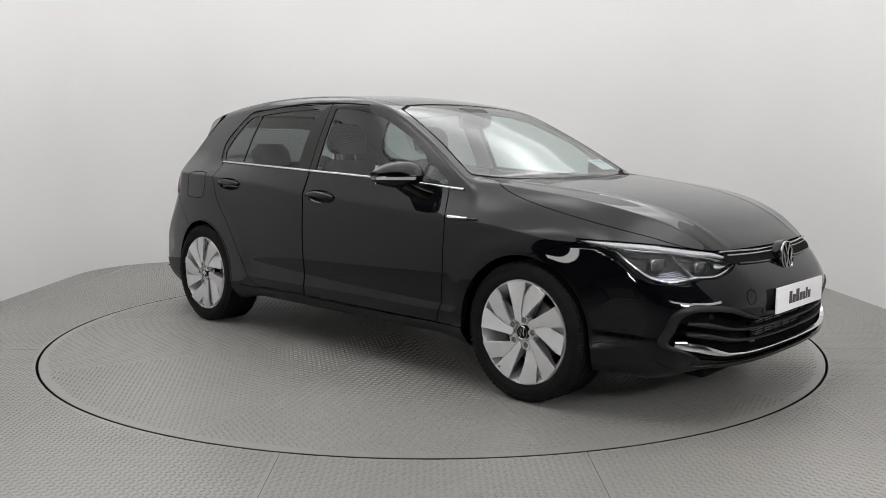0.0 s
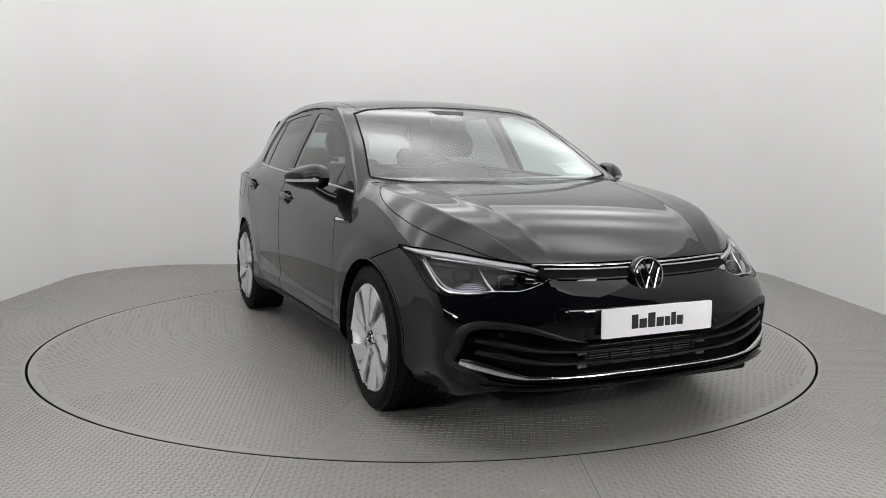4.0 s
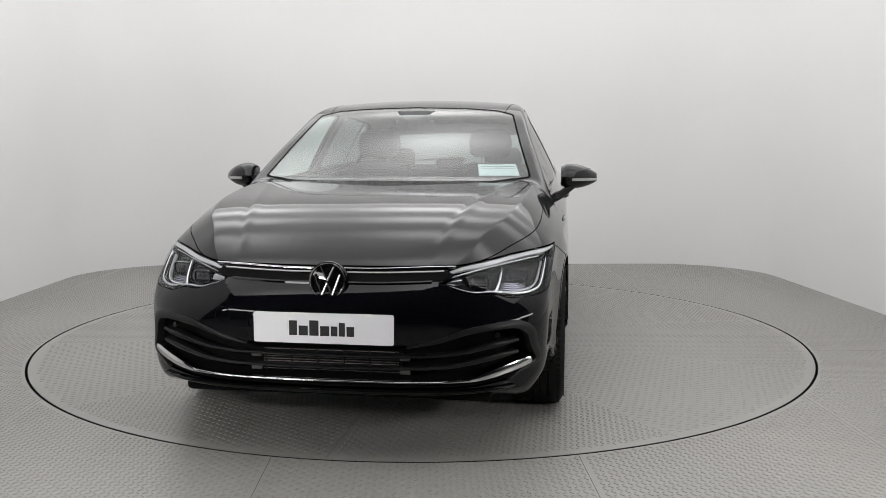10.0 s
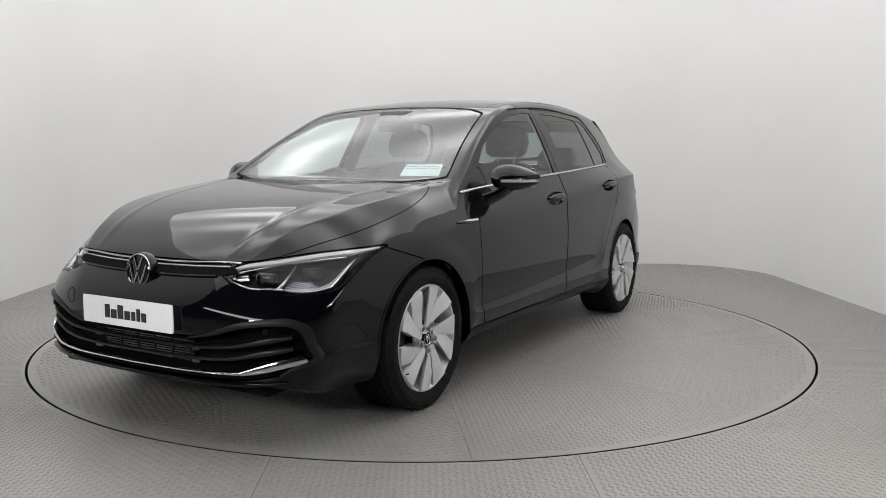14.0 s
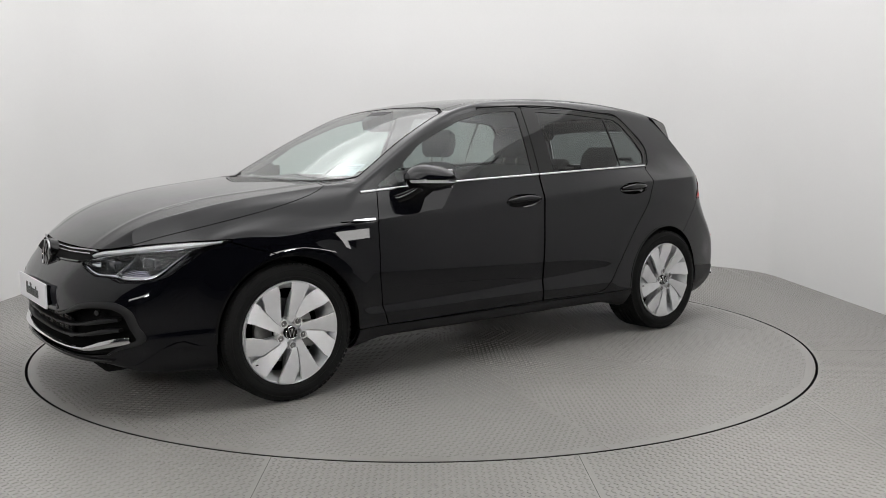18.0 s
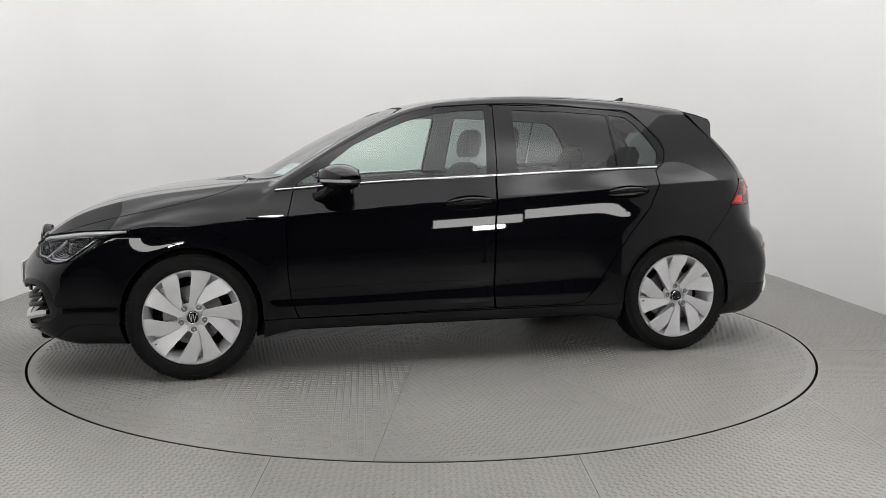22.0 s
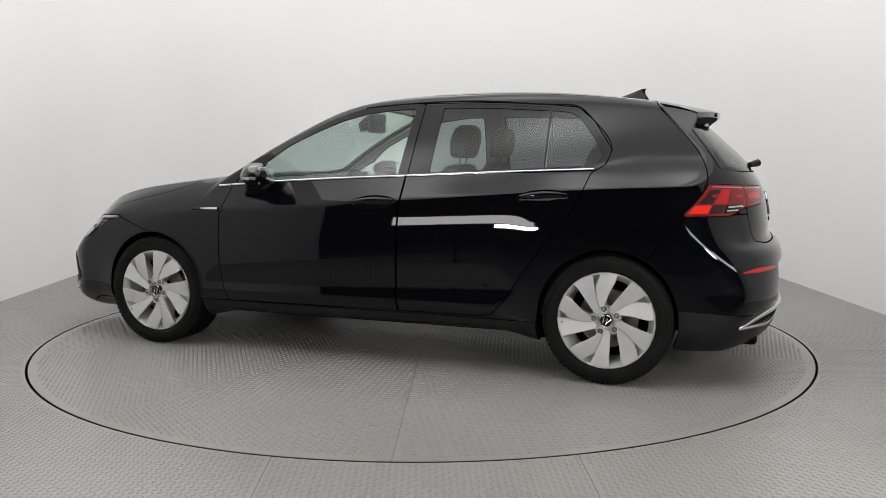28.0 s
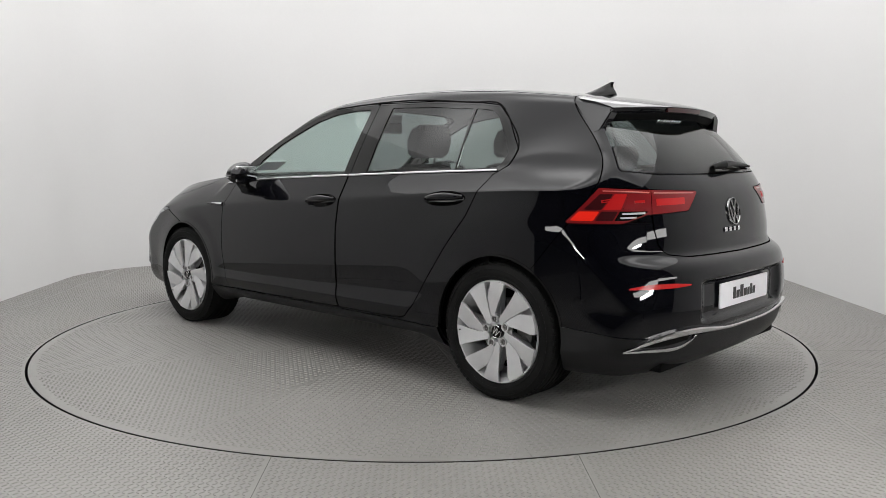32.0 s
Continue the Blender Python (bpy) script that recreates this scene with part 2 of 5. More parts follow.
def base_mesh():
    """A fine net of triangles over the left half of the skin, thrown out from a spine."""
    mid = np.linspace(1.55, -1.50, 210)
    front, rear = np.radians(np.linspace(0, 90, 57))[:-1], np.radians(np.linspace(90, 180, 57))[1:]
    ox = np.r_[np.full(56, 1.55), mid, np.full(56, -1.50)]
    az = np.r_[front, np.full(210, np.pi / 2), rear]
    el = np.radians(np.r_[np.linspace(-62, -40, 10)[:-1], np.linspace(-40, 90, 150)])
    o = np.zeros((len(ox), len(el), 3))
    o[..., 0], o[..., 2] = ox[:, None], 0.55
    d = np.stack([np.cos(az)[:, None] * np.cos(el), np.sin(az)[:, None] * np.cos(el), np.ones(len(ox))[:, None] * np.sin(el)], -1)
    lo, hi = np.zeros(o.shape[:2]), np.full(o.shape[:2], 1.6)
    for _ in range(34):
        t = (lo + hi) / 2
        out = skin(o + d * t[..., None]) > 0
        lo, hi = np.where(out, lo, t), np.where(out, t, hi)
    p = (o + d * lo[..., None]).reshape(-1, 3)
    p[np.abs(p[:, 1]) < 1e-4, 1] = 0
    n, m = len(ox), len(el)
    i = (np.arange(n - 1)[:, None] * m + np.arange(m - 1)).ravel()
    tri = np.r_[np.stack([i, i + 1, i + m], 1), np.stack([i + 1, i + m + 1, i + m], 1)]
    return p, tri


def clip(p, tri, f):
    """The part of a net where f(points) is negative, cut along f = 0."""
    v = f(p)
    neg = v[tri] < 0
    k = neg.sum(1)
    keep = [tri[k == 3]]
    extra, index = [], {}

    def cut(a, b):
        key = (a, b) if a < b else (b, a)
        if key not in index:
            s = v[a] / (v[a] - v[b])
            index[key] = len(p) + len(extra)
            extra.append(p[a] + (p[b] - p[a]) * s)
        return index[key]
    out = []
    for t, s in zip(tri[(k == 1) | (k == 2)].tolist(), neg[(k == 1) | (k == 2)].tolist()):
        while s[0] == s[1] or s[0] == s[2]:
            t, s = t[1:] + t[:1], s[1:] + s[:1]
        a, b, c = t
        ab, ca = cut(a, b), cut(a, c)
        if s[0]:
            out.append((a, ab, ca))
        else:
            out += [(ab, b, c), (ab, c, ca)]
    q = np.r_[p, np.array(extra)] if extra else p
    keep.append(np.array(out, int).reshape(-1, 3))
    tri = np.concatenate(keep)
    used, tri = np.unique(tri, return_inverse=True)
    return q[used], tri.reshape(-1, 3)


def split(p, tri, f):
    """The same net with vertices along f = 0, so that a crease lies on its edges."""
    v = f(p)
    side_of = v[tri] < 0
    k = side_of.sum(1)
    mixed = (k == 1) | (k == 2)
    extra, index, out = [], {}, []

    def cut(a, b):
        key = (a, b) if a < b else (b, a)
        if key not in index:
            index[key] = len(p) + len(extra)
            extra.append(p[a] + (p[b] - p[a]) * (v[a] / (v[a] - v[b])))
        return index[key]
    for t, s in zip(tri[mixed].tolist(), side_of[mixed].tolist()):
        while s[0] == s[1] or s[0] == s[2]:
            t, s = t[1:] + t[:1], s[1:] + s[:1]
        a, b, c = t
        ab, ca = cut(a, b), cut(a, c)
        out += [(a, ab, ca), (ab, b, c), (ab, c, ca)]
    q = np.r_[p, np.array(extra)] if extra else p
    return q, np.r_[tri[~mixed], np.array(out, int).reshape(-1, 3)]


SKIN_P, SKIN_T = base_mesh()
for step in (-0.006, -0.002, 0.002, 0.006):
    SKIN_P, SKIN_T = split(SKIN_P, SKIN_T, lambda p: np.where(p[:, 1] > 0.6, p[:, 2] - CREASE_Z(p[:, 0]) - step, 1.0 + step))
for step in (-0.03, -0.02, -0.012, -0.006, 0.0, 0.006, 0.012, 0.02, 0.03):
    SKIN_P, SKIN_T = split(SKIN_P, SKIN_T, lambda p: np.where((p[:, 0] > 1.0) & (p[:, 2] > 0.66) & (np.abs(hood_fold(p[:, 0], p[:, 1])) < 0.07), hood_fold(p[:, 0], p[:, 1]) - step, 1.0))
for step in (-0.016, -0.008, -0.003, 0.003, 0.008, 0.016):
    SKIN_P, SKIN_T = split(SKIN_P, SKIN_T, lambda p: np.where((p[:, 0] > 1.0) & (p[:, 2] > 0.66) & (np.abs(p[:, 1] - HOOD_EDGE(p[:, 0])) < 0.05), p[:, 1] - HOOD_EDGE(p[:, 0]) - step, 1.0))
SKIN_P = onto(SKIN_P, 2)


def cast(view, a, b):
    """Points on the left half of the skin, met from the side (x, z), the front or rear (y, z), above (x, y), or a corner (0.8 (y - |x|), z)."""
    a, b = np.broadcast_arrays(np.asarray(a, float), np.asarray(b, float))
    lo, hi = np.full(a.shape, {"top": 0.5, "corner": 1.2, "tailcorner": 1.2}.get(view, 0.0)), np.full(a.shape, 2.6 if view in ("front", "rear", "corner", "tailcorner") else 1.6)

    def at(t):
        if view == "side":
            return np.stack([a, t, b], -1)
        if view == "top":
            return np.stack([a, b, t], -1)
        if view == "front":
            return np.stack([t, a, b], -1)
        if view == "rear":
            return np.stack([-t, a, b], -1)
        return np.stack([t if view == "corner" else -t, t + a / 0.8, b], -1)
    for _ in range(36):
        m = (lo + hi) / 2
        q = at(m)
        out = skin(q) > 0
        if "corner" in view:
            out = out & (q[..., 1] > 0) | (q[..., 1] > 1.0)
        lo, hi = np.where(out, lo, m), np.where(out, m, hi)
    return at(lo)


def ribbon(name, view, path, width, material, lift=0.004, depth=0.012, flip=False, steps=40, dome=0.0, across=4):
    """A strip that follows the skin along a path of (a, b), with a raised back and closed edges. width: a number or one per path point."""
    path = np.array(path, float)
    k = np.r_[0, np.cumsum(np.hypot(*np.diff(path, axis=0).T))]
    w = np.broadcast_to(np.asarray(width, float), (len(path),))
    s = np.linspace(0, k[-1], steps)
    if len(path) > 2:
        a, b = curve(k, path[:, 0])(s), curve(k, path[:, 1])(s)
    else:
        a, b = np.interp(s, k, path[:, 0]), np.interp(s, k, path[:, 1])
    w = np.interp(s, k, w)
    ta, tb = np.gradient(a), np.gradient(b)
    l = np.hypot(ta, tb)
    na, nb = -tb / l, ta / l
    u = np.linspace(-0.5, 0.5, across + 1)
    p = cast(view, a[:, None] + na[:, None] * u * w[:, None], b[:, None] + nb[:, None] * u * w[:, None])
    n = slope(p)
    up = p + n * (lift + dome * (1 - (2 * u) ** 2))[None, :, None]
    down = p + n * (lift - depth)
    m = across + 1
    ring = np.concatenate([up, down[:, ::-1]], 1)
    v = ring.reshape(-1, 3)
    c = 2 * m
    f = [(i * c + j, i * c + (j + 1) % c, (i + 1) * c + (j + 1) % c, (i + 1) * c + j) for i in range(steps - 1) for j in range(c)]
    f += [tuple(range(c)), tuple((steps - 1) * c + j for j in range(c - 1, -1, -1))]
    if flip:
        v = v * np.array([1, -1, 1])
    bm = bmesh.new()
    vs = [bm.verts.new(x) for x in v]
    for x in f:
        bm.faces.new([vs[i] for i in x])
    bmesh.ops.recalc_face_normals(bm, faces=bm.faces)
    return bm


def refined(p, tri):
    """Every triangle of a net split into four."""
    e = np.sort(np.r_[tri[:, [0, 1]], tri[:, [1, 2]], tri[:, [2, 0]]], 1)
    edges, back = np.unique(e, axis=0, return_inverse=True)
    q = np.r_[p, (p[edges[:, 0]] + p[edges[:, 1]]) / 2]
    ab, bc, ca = (back.reshape(3, -1) + len(p))
    a, b, c = tri.T
    return q, np.concatenate([np.stack(t, 1) for t in ((a, ab, ca), (ab, b, bc), (ca, bc, c), (ab, bc, ca))])


def region(*tests, within=None, fine=0):
    """The left half of the skin where all tests are negative; within: a box (x0, x1, z0, z1) that holds it; fine: how often its net is refined."""
    p, tri = SKIN_P, SKIN_T
    if within:
        c = p[tri].mean(1)
        ok = (c[:, 0] > within[0]) & (c[:, 0] < within[1]) & (c[:, 2] > within[2]) & (c[:, 2] < within[3])
        used, t = np.unique(tri[ok], return_inverse=True)
        p, tri = p[used], t.reshape(-1, 3)
    for _ in range(fine):
        p, tri = refined(p, tri)
    for f in tests:
        if len(tri):
            p, tri = clip(p, tri, f)
    return p, tri


def mirrored(p, tri):
    return p * np.array([1, -1, 1]), tri[:, ::-1]


def both(p, tri):
    """The two halves of a panel that lies across the middle, joined along it."""
    q, t = mirrored(p, tri)
    m = np.abs(p[:, 1]) < 1e-5
    new_index = np.where(m, np.arange(len(p)), len(p) + np.cumsum(~m) - 1)
    return np.r_[p, q[~m]], np.r_[tri, new_index[t]]


def panel_mesh(name, p, tri, material, lift=0.0, rim=0.012, snap=True, push=None):
    """A panel of sheet metal, plastic or glass on the skin, with its edges folded inwards."""
    p = onto(p, 2) if snap else p
    nrm = slope(p)
    flip = (np.cross(p[tri[:, 1]] - p[tri[:, 0]], p[tri[:, 2]] - p[tri[:, 0]]) * nrm[tri].mean(1)).sum(1) < 0
    tri = np.where(flip[:, None], tri[:, ::-1], tri)
    q = p + nrm * lift
    if push is not None:
        q = q + push(p)[:, None] * nrm
        face = np.cross(q[tri[:, 1]] - q[tri[:, 0]], q[tri[:, 2]] - q[tri[:, 0]])
        nrm = np.zeros(q.shape)
        for k in range(3):
            np.add.at(nrm, tri[:, k], face)
        nrm = nrm / np.maximum(np.linalg.norm(nrm, axis=1, keepdims=True), 1e-12)
    faces, verts, normals = tri.tolist(), q, nrm
    if rim:
        e = np.r_[tri[:, [0, 1]], tri[:, [1, 2]], tri[:, [2, 0]]]
        key = np.sort(e, 1)
        code = key[:, 0] * (len(p) + 1) + key[:, 1]
        _, first, count = np.unique(code, return_index=True, return_counts=True)
        rimmed = e[first[count == 1]]
        n0 = len(q)
        ids = np.unique(rimmed)
        where = {int(v): n0 + k for k, v in enumerate(ids)}
        again = {int(v): n0 + len(ids) + k for k, v in enumerate(ids)}
        verts = np.r_[q, q[ids], q[ids] - nrm[ids] * rim]
        normals = np.r_[nrm, nrm[ids], nrm[ids]]
        out = np.zeros((len(verts), 3))
        for a, b in rimmed.tolist():
            if abs(q[a, 1]) < 1e-5 and abs(q[b, 1]) < 1e-5:
                continue
            faces.append((where[a], where[b], again[b]))
            faces.append((where[a], again[b], again[a]))
            w = np.cross(q[b] - q[a], nrm[a])
            for i in (where[a], where[b], again[a], again[b]):
                out[i] += w
        l = np.linalg.norm(out, axis=1, keepdims=True)
        normals = np.where(l > 1e-12, out / np.maximum(l, 1e-12), normals)
    return mesh_of(name, verts, faces, material, True, normals)


def outside(f):
    return lambda p: -f(p)


def grown(f, d):
    return lambda p: f(p) - d


def seen_side(points, r=0.0):
    f = outline(points, r)
    return lambda p: f(p[:, 0], p[:, 2])


def seen_front(points, r=0.0):
    f = outline(points, r)
    return lambda p: f(np.abs(p[:, 1]), p[:, 2])


def seen_corner(points, r=0.0):
    """Outlines that wrap round a corner, in y - |x| and z."""
    f = outline(points, r)
    return lambda p: f((np.abs(p[:, 1]) - np.abs(p[:, 0])) * 0.8, p[:, 2])


def ahead_of(x):
    return lambda p: x - p[:, 0]


def behind(x):
    return lambda p: p[:, 0] - x


def above(z):
    return lambda p: z - p[:, 2]


def all_of(*fs):
    return lambda p: np.max([f(p) for f in fs], 0)


def any_of(*fs):
    return lambda p: np.min([f(p) for f in fs], 0)


GAP = 0.0025
ARCH = any_of(lambda p: np.hypot(p[:, 0] - AXLE, p[:, 2] - 0.319) - 0.342, lambda p: np.hypot(p[:, 0] + AXLE, p[:, 2] - 0.319) - 0.340)


# ---- the studio ----
WALL = textured(shader("white_wall_paint", (0.8, 0.8, 0.8), 0.85), 0.6, (0.70, 0.696, 0.692), (0.73, 0.726, 0.722), (0.75, 0.9), 0.0006, fine=60)
# near-black colours stand in for the dark space behind the camera
BACKROOM = textured(shader("dark_space_wall", (0.14, 0.14, 0.19), 0.8), 0.8, (0.010, 0.010, 0.016), (0.016, 0.016, 0.024), (0.7, 0.9))
VOID = textured(shader("dark_space_ceiling", (0.03, 0.03, 0.03), 0.9), 0.8, (0.010, 0.010, 0.012), (0.016, 0.016, 0.018), (0.8, 0.95))
DARKROOM_SIDES = textured(shader("dark_space_side_wall", (0.35, 0.35, 0.36), 0.8), 0.8, (0.010, 0.010, 0.014), (0.016, 0.016, 0.020), (0.7, 0.9))
FLOOR = textured(shader("grey_floor_paint", (0.36, 0.355, 0.345), 0.4), 0.9, (0.218, 0.212, 0.200), (0.268, 0.261, 0.246), (0.24, 0.40), 0.0005, fine=45)
JOINT = shader("dark_joint", (0.06, 0.058, 0.055), 0.7)
GAP_BLACK = shader("gap_shade_black", (0.004, 0.004, 0.004), 0.8, Specular_IOR_Level=0.1)
TABLE_R = 2.25
HALF, BACK, CORNER, FRONT, HIGH, OPEN = 3.2, 3.23, 0.93, -8.0, 3.45, -3.0
WIDE = 6.0    # half width of the dark space behind the camera


GLOW = 1.22


def ceiling_glow(name, strength, bands):
    """A backlit cloth ceiling: rows of tubes show through it as soft bands, in columns with a gap between them."""
    m = bpy.data.materials.new(name)
    m.use_nodes = True
    t = m.node_tree
    n = t.nodes
    b = n["Principled BSDF"]
    b.inputs["Base Color"].default_value = (0.8, 0.8, 0.8, 1)
    b.inputs["Roughness"].default_value = 0.9
    co, sep = n.new("ShaderNodeTexCoord"), n.new("ShaderNodeSeparateXYZ")
    t.links.new(co.outputs["Object"], sep.inputs[0])

    def maths(kind, *args):
        x = n.new("ShaderNodeMath")
        x.operation = kind
        for k, v in enumerate(args):
            if isinstance(v, (int, float)):
                x.inputs[k].default_value = v
            else:
                t.links.new(v, x.inputs[k])
        return x.outputs[0]
    # one tube every 1.4 m, one column every 2 m
    row = maths("COSINE", maths("MULTIPLY_ADD", sep.outputs["Y"], 2 * math.pi / 1.4, -2.1 * 2 * math.pi / 1.4))
    row = maths("POWER", maths("MULTIPLY_ADD", row, 0.5, 0.5), 1.6)
    column = maths("MULTIPLY_ADD", maths("COSINE", maths("MULTIPLY", sep.outputs["X"], math.pi)), 0.38, 0.62)
    glow = maths("MULTIPLY_ADD", maths("MULTIPLY", row, column), bands * strength, strength)
    b.inputs["Emission Color"].default_value = (0.995, 0.99, 0.99, 1)
    t.links.new(glow, b.inputs["Emission Strength"])
    return m


def wall_path():
    pts = [(-HALF, OPEN)]
    pts += [(-HALF + CORNER - CORNER * math.cos(a), BACK - CORNER + CORNER * math.sin(a)) for a in np.linspace(0, math.pi / 2, 17)]
    return pts + [(-x, y) for x, y in reversed(pts)]


def build_studio():
    # one floor sheet with a round hole for the turntable
    n = 160
    inner = [((TABLE_R + 0.014) * math.cos(a), (TABLE_R + 0.014) * math.sin(a)) for a in np.linspace(0, 2 * math.pi, n, endpoint=False)]
    edge = []
    for x, y in inner:
        k = min((WIDE + 0.1) / max(abs(x), 1e-6), ((BACK + 0.1) / y) if y > 0 else (FRONT - 0.1) / min(y, -1e-6))
        edge.append((x * k, y * k))
    v = [(x, y, 0) for x, y in inner] + [(x, y, 0) for x, y in edge]
    f = [(i, n + i, n + (i + 1) % n, (i + 1) % n) for i in range(n)]
    corner = [(WIDE + 0.1, BACK + 0.1), (-WIDE - 0.1, BACK + 0.1), (-WIDE - 0.1, FRONT - 0.1), (WIDE + 0.1, FRONT - 0.1)]
    for cx, cy in corner:
        best = sorted(range(n), key=lambda i: (edge[i][0] - cx) ** 2 + (edge[i][1] - cy) ** 2)
        a = next(i for i in best if abs(abs(edge[i][0]) - WIDE - 0.1) < 1e-6)
        c = next(i for i in best if abs(abs(edge[i][0]) - WIDE - 0.1) > 1e-6)
        v.append((cx, cy, 0))
        f.append((n + a, len(v) - 1, n + c))
    fl = place("floor", mesh_of("floor", v, f, FLOOR, False))
    bm = bmesh.new()
    bm.from_mesh(fl.data)
    bmesh.ops.recalc_face_normals(bm, faces=bm.faces)
    bm.to_mesh(fl.data)
    bm.free()
    tagged(fl, "grey painted steel tread-plate floor", "floor", kind="structure")
    # the gap's walls and bottom are coloured black for its shade
    v = [(x * 1.0002, y * 1.0002, -0.0004) for x, y in inner] + [(x, y, -0.11) for x, y in inner]
    f = [(i, (i + 1) % n, n + (i + 1) % n, n + i) for i in range(n)] + [tuple(range(n, 2 * n))]
    pit = place("turntable_pit", mesh_of("turntable_pit", v, f, GAP_BLACK, False))
    tagged(pit, "dark gap under the turntable's rim", "gap", kind="structure")
    # the white curved wall
    path = wall_path()
    v, f = [], []
    for k, (x, y) in enumerate(path):
        a, b = path[max(k - 1, 0)], path[min(k + 1, len(path) - 1)]
        d = Vector((b[0] - a[0], b[1] - a[1])).normalized()
        ox, oy = x - d.y * 0.1, y + d.x * 0.1
        v += [(x, y, 0), (x, y, HIGH), (ox, oy, HIGH), (ox, oy, 0)]
    for k in range(len(path) - 1):
        a = 4 * k
        f += [(a + j, a + (j + 1) % 4, a + 4 + (j + 1) % 4, a + 4 + j) for j in range(4)]
    f += [(0, 3, 2, 1), tuple(len(v) - 4 + j for j in range(4))]
    w = place("wall_curved", mesh_of("wall_curved", v, f, WALL, True))
    bm = bmesh.new()
    bm.from_mesh(w.data)
    bmesh.ops.recalc_face_normals(bm, faces=bm.faces)
    for e in bm.edges:
        e.smooth = e.calc_face_angle(0) < 0.5
    bm.to_mesh(w.data)
    bm.free()
    tagged(w, "white seamless studio wall with rounded corners", "wall", kind="structure")
    # unseen walls added behind the camera, coloured near black for the dark space
    for name, x0, x1, y0, y1, mat in (("wall_west", -WIDE - 0.1, -WIDE, FRONT, OPEN, DARKROOM_SIDES), ("wall_east", WIDE, WIDE + 0.1, FRONT, OPEN, DARKROOM_SIDES),
                                      ("wall_south", -WIDE - 0.1, WIDE + 0.1, FRONT - 0.1, FRONT, BACKROOM),
                                      ("wall_left", -WIDE - 0.1, -HALF - 0.1, OPEN, OPEN + 0.1, BACKROOM), ("wall_right", HALF + 0.1, WIDE + 0.1, OPEN, OPEN + 0.1, BACKROOM)):
        bm = bmesh.new()
        bmesh.ops.create_cube(bm, size=1, matrix=Matrix.LocRotScale(((x0 + x1) / 2, (y0 + y1) / 2, HIGH / 2), None, (x1 - x0, y1 - y0, HIGH)))
        tagged(part(name, bm, mat, smooth=False), "unseen wall added behind the camera, near black for the dark space", "wall", kind="structure")
    bm = bmesh.new()
    bmesh.ops.create_cube(bm, size=1, matrix=Matrix.LocRotScale((0, (-3.3 + BACK - 0.02) / 2, HIGH - 0.05), None, (2 * HALF - 0.04, BACK - 0.02 + 3.3, 0.1)))
    tagged(part("ceiling", bm, ceiling_glow("lit_ceiling", GLOW, 2.3), smooth=False), "backlit white cloth ceiling panel", "ceiling", kind="structure")
    # unseen closing ceiling, coloured near black like the dark space
    bm = bmesh.new()
    bmesh.ops.create_cube(bm, size=1, matrix=Matrix.LocRotScale((0, (FRONT + BACK) / 2, HIGH + 0.05), None, (2 * WIDE + 0.2, BACK - FRONT + 0.2, 0.096)))
    tagged(part("ceiling_dark", bm, VOID, smooth=False), "unseen ceiling added above the lit panel, near black for the dark space", "ceiling", kind="structure")


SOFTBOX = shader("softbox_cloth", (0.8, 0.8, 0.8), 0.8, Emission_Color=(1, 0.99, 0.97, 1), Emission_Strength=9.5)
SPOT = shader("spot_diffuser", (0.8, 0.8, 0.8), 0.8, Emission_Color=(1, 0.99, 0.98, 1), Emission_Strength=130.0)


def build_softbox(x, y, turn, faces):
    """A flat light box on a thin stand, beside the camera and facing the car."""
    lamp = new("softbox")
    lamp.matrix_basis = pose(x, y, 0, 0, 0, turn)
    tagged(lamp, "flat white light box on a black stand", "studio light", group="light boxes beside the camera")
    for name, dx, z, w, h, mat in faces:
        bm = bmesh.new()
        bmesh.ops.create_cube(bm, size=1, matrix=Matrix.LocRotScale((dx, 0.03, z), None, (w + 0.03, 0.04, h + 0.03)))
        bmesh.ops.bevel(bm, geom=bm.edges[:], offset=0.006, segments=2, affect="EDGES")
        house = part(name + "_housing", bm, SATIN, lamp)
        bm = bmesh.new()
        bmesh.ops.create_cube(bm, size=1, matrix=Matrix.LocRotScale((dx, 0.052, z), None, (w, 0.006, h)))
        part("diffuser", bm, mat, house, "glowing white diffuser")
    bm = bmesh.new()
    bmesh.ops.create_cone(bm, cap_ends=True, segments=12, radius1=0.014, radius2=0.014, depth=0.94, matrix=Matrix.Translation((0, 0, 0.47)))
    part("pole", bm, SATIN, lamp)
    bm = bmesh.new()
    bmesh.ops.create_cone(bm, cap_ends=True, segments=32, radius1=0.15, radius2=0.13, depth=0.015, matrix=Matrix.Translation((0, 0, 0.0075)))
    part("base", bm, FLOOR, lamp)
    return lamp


def build_joints():
    """Fine dark joints between the floor's steel sheets."""
    def joint(x0, y0, x1, y1):
        d = Vector((x1 - x0, y1 - y0)).normalized() * 0.0013
        v = [(x0 - d.y, y0 + d.x, 0.0006), (x0 + d.y, y0 - d.x, 0.0006), (x1 + d.y, y1 - d.x, 0.0006), (x1 - d.y, y1 + d.x, 0.0006)]
        place("joint", mesh_of("joint", v, [(0, 1, 2, 3)], JOINT, False), bpy.data.objects["floor"])
    for x in (-1.75, -0.57, 0.57, 1.75, -2.93, 2.93):
        y = math.sqrt(max(TABLE_R**2 - x * x, 0)) + 0.01
        if abs(x) < TABLE_R:
            joint(x, -5.0, x, -y)
            joint(x, y, x, BACK)
        else:
            joint(x, -2.4, x, 2.4)
    for y in (-0.56, 1.6):
        x = math.sqrt(TABLE_R**2 - y * y) + 0.01
        joint(x, y, HALF, y)
        joint(-HALF, y, -x, y)
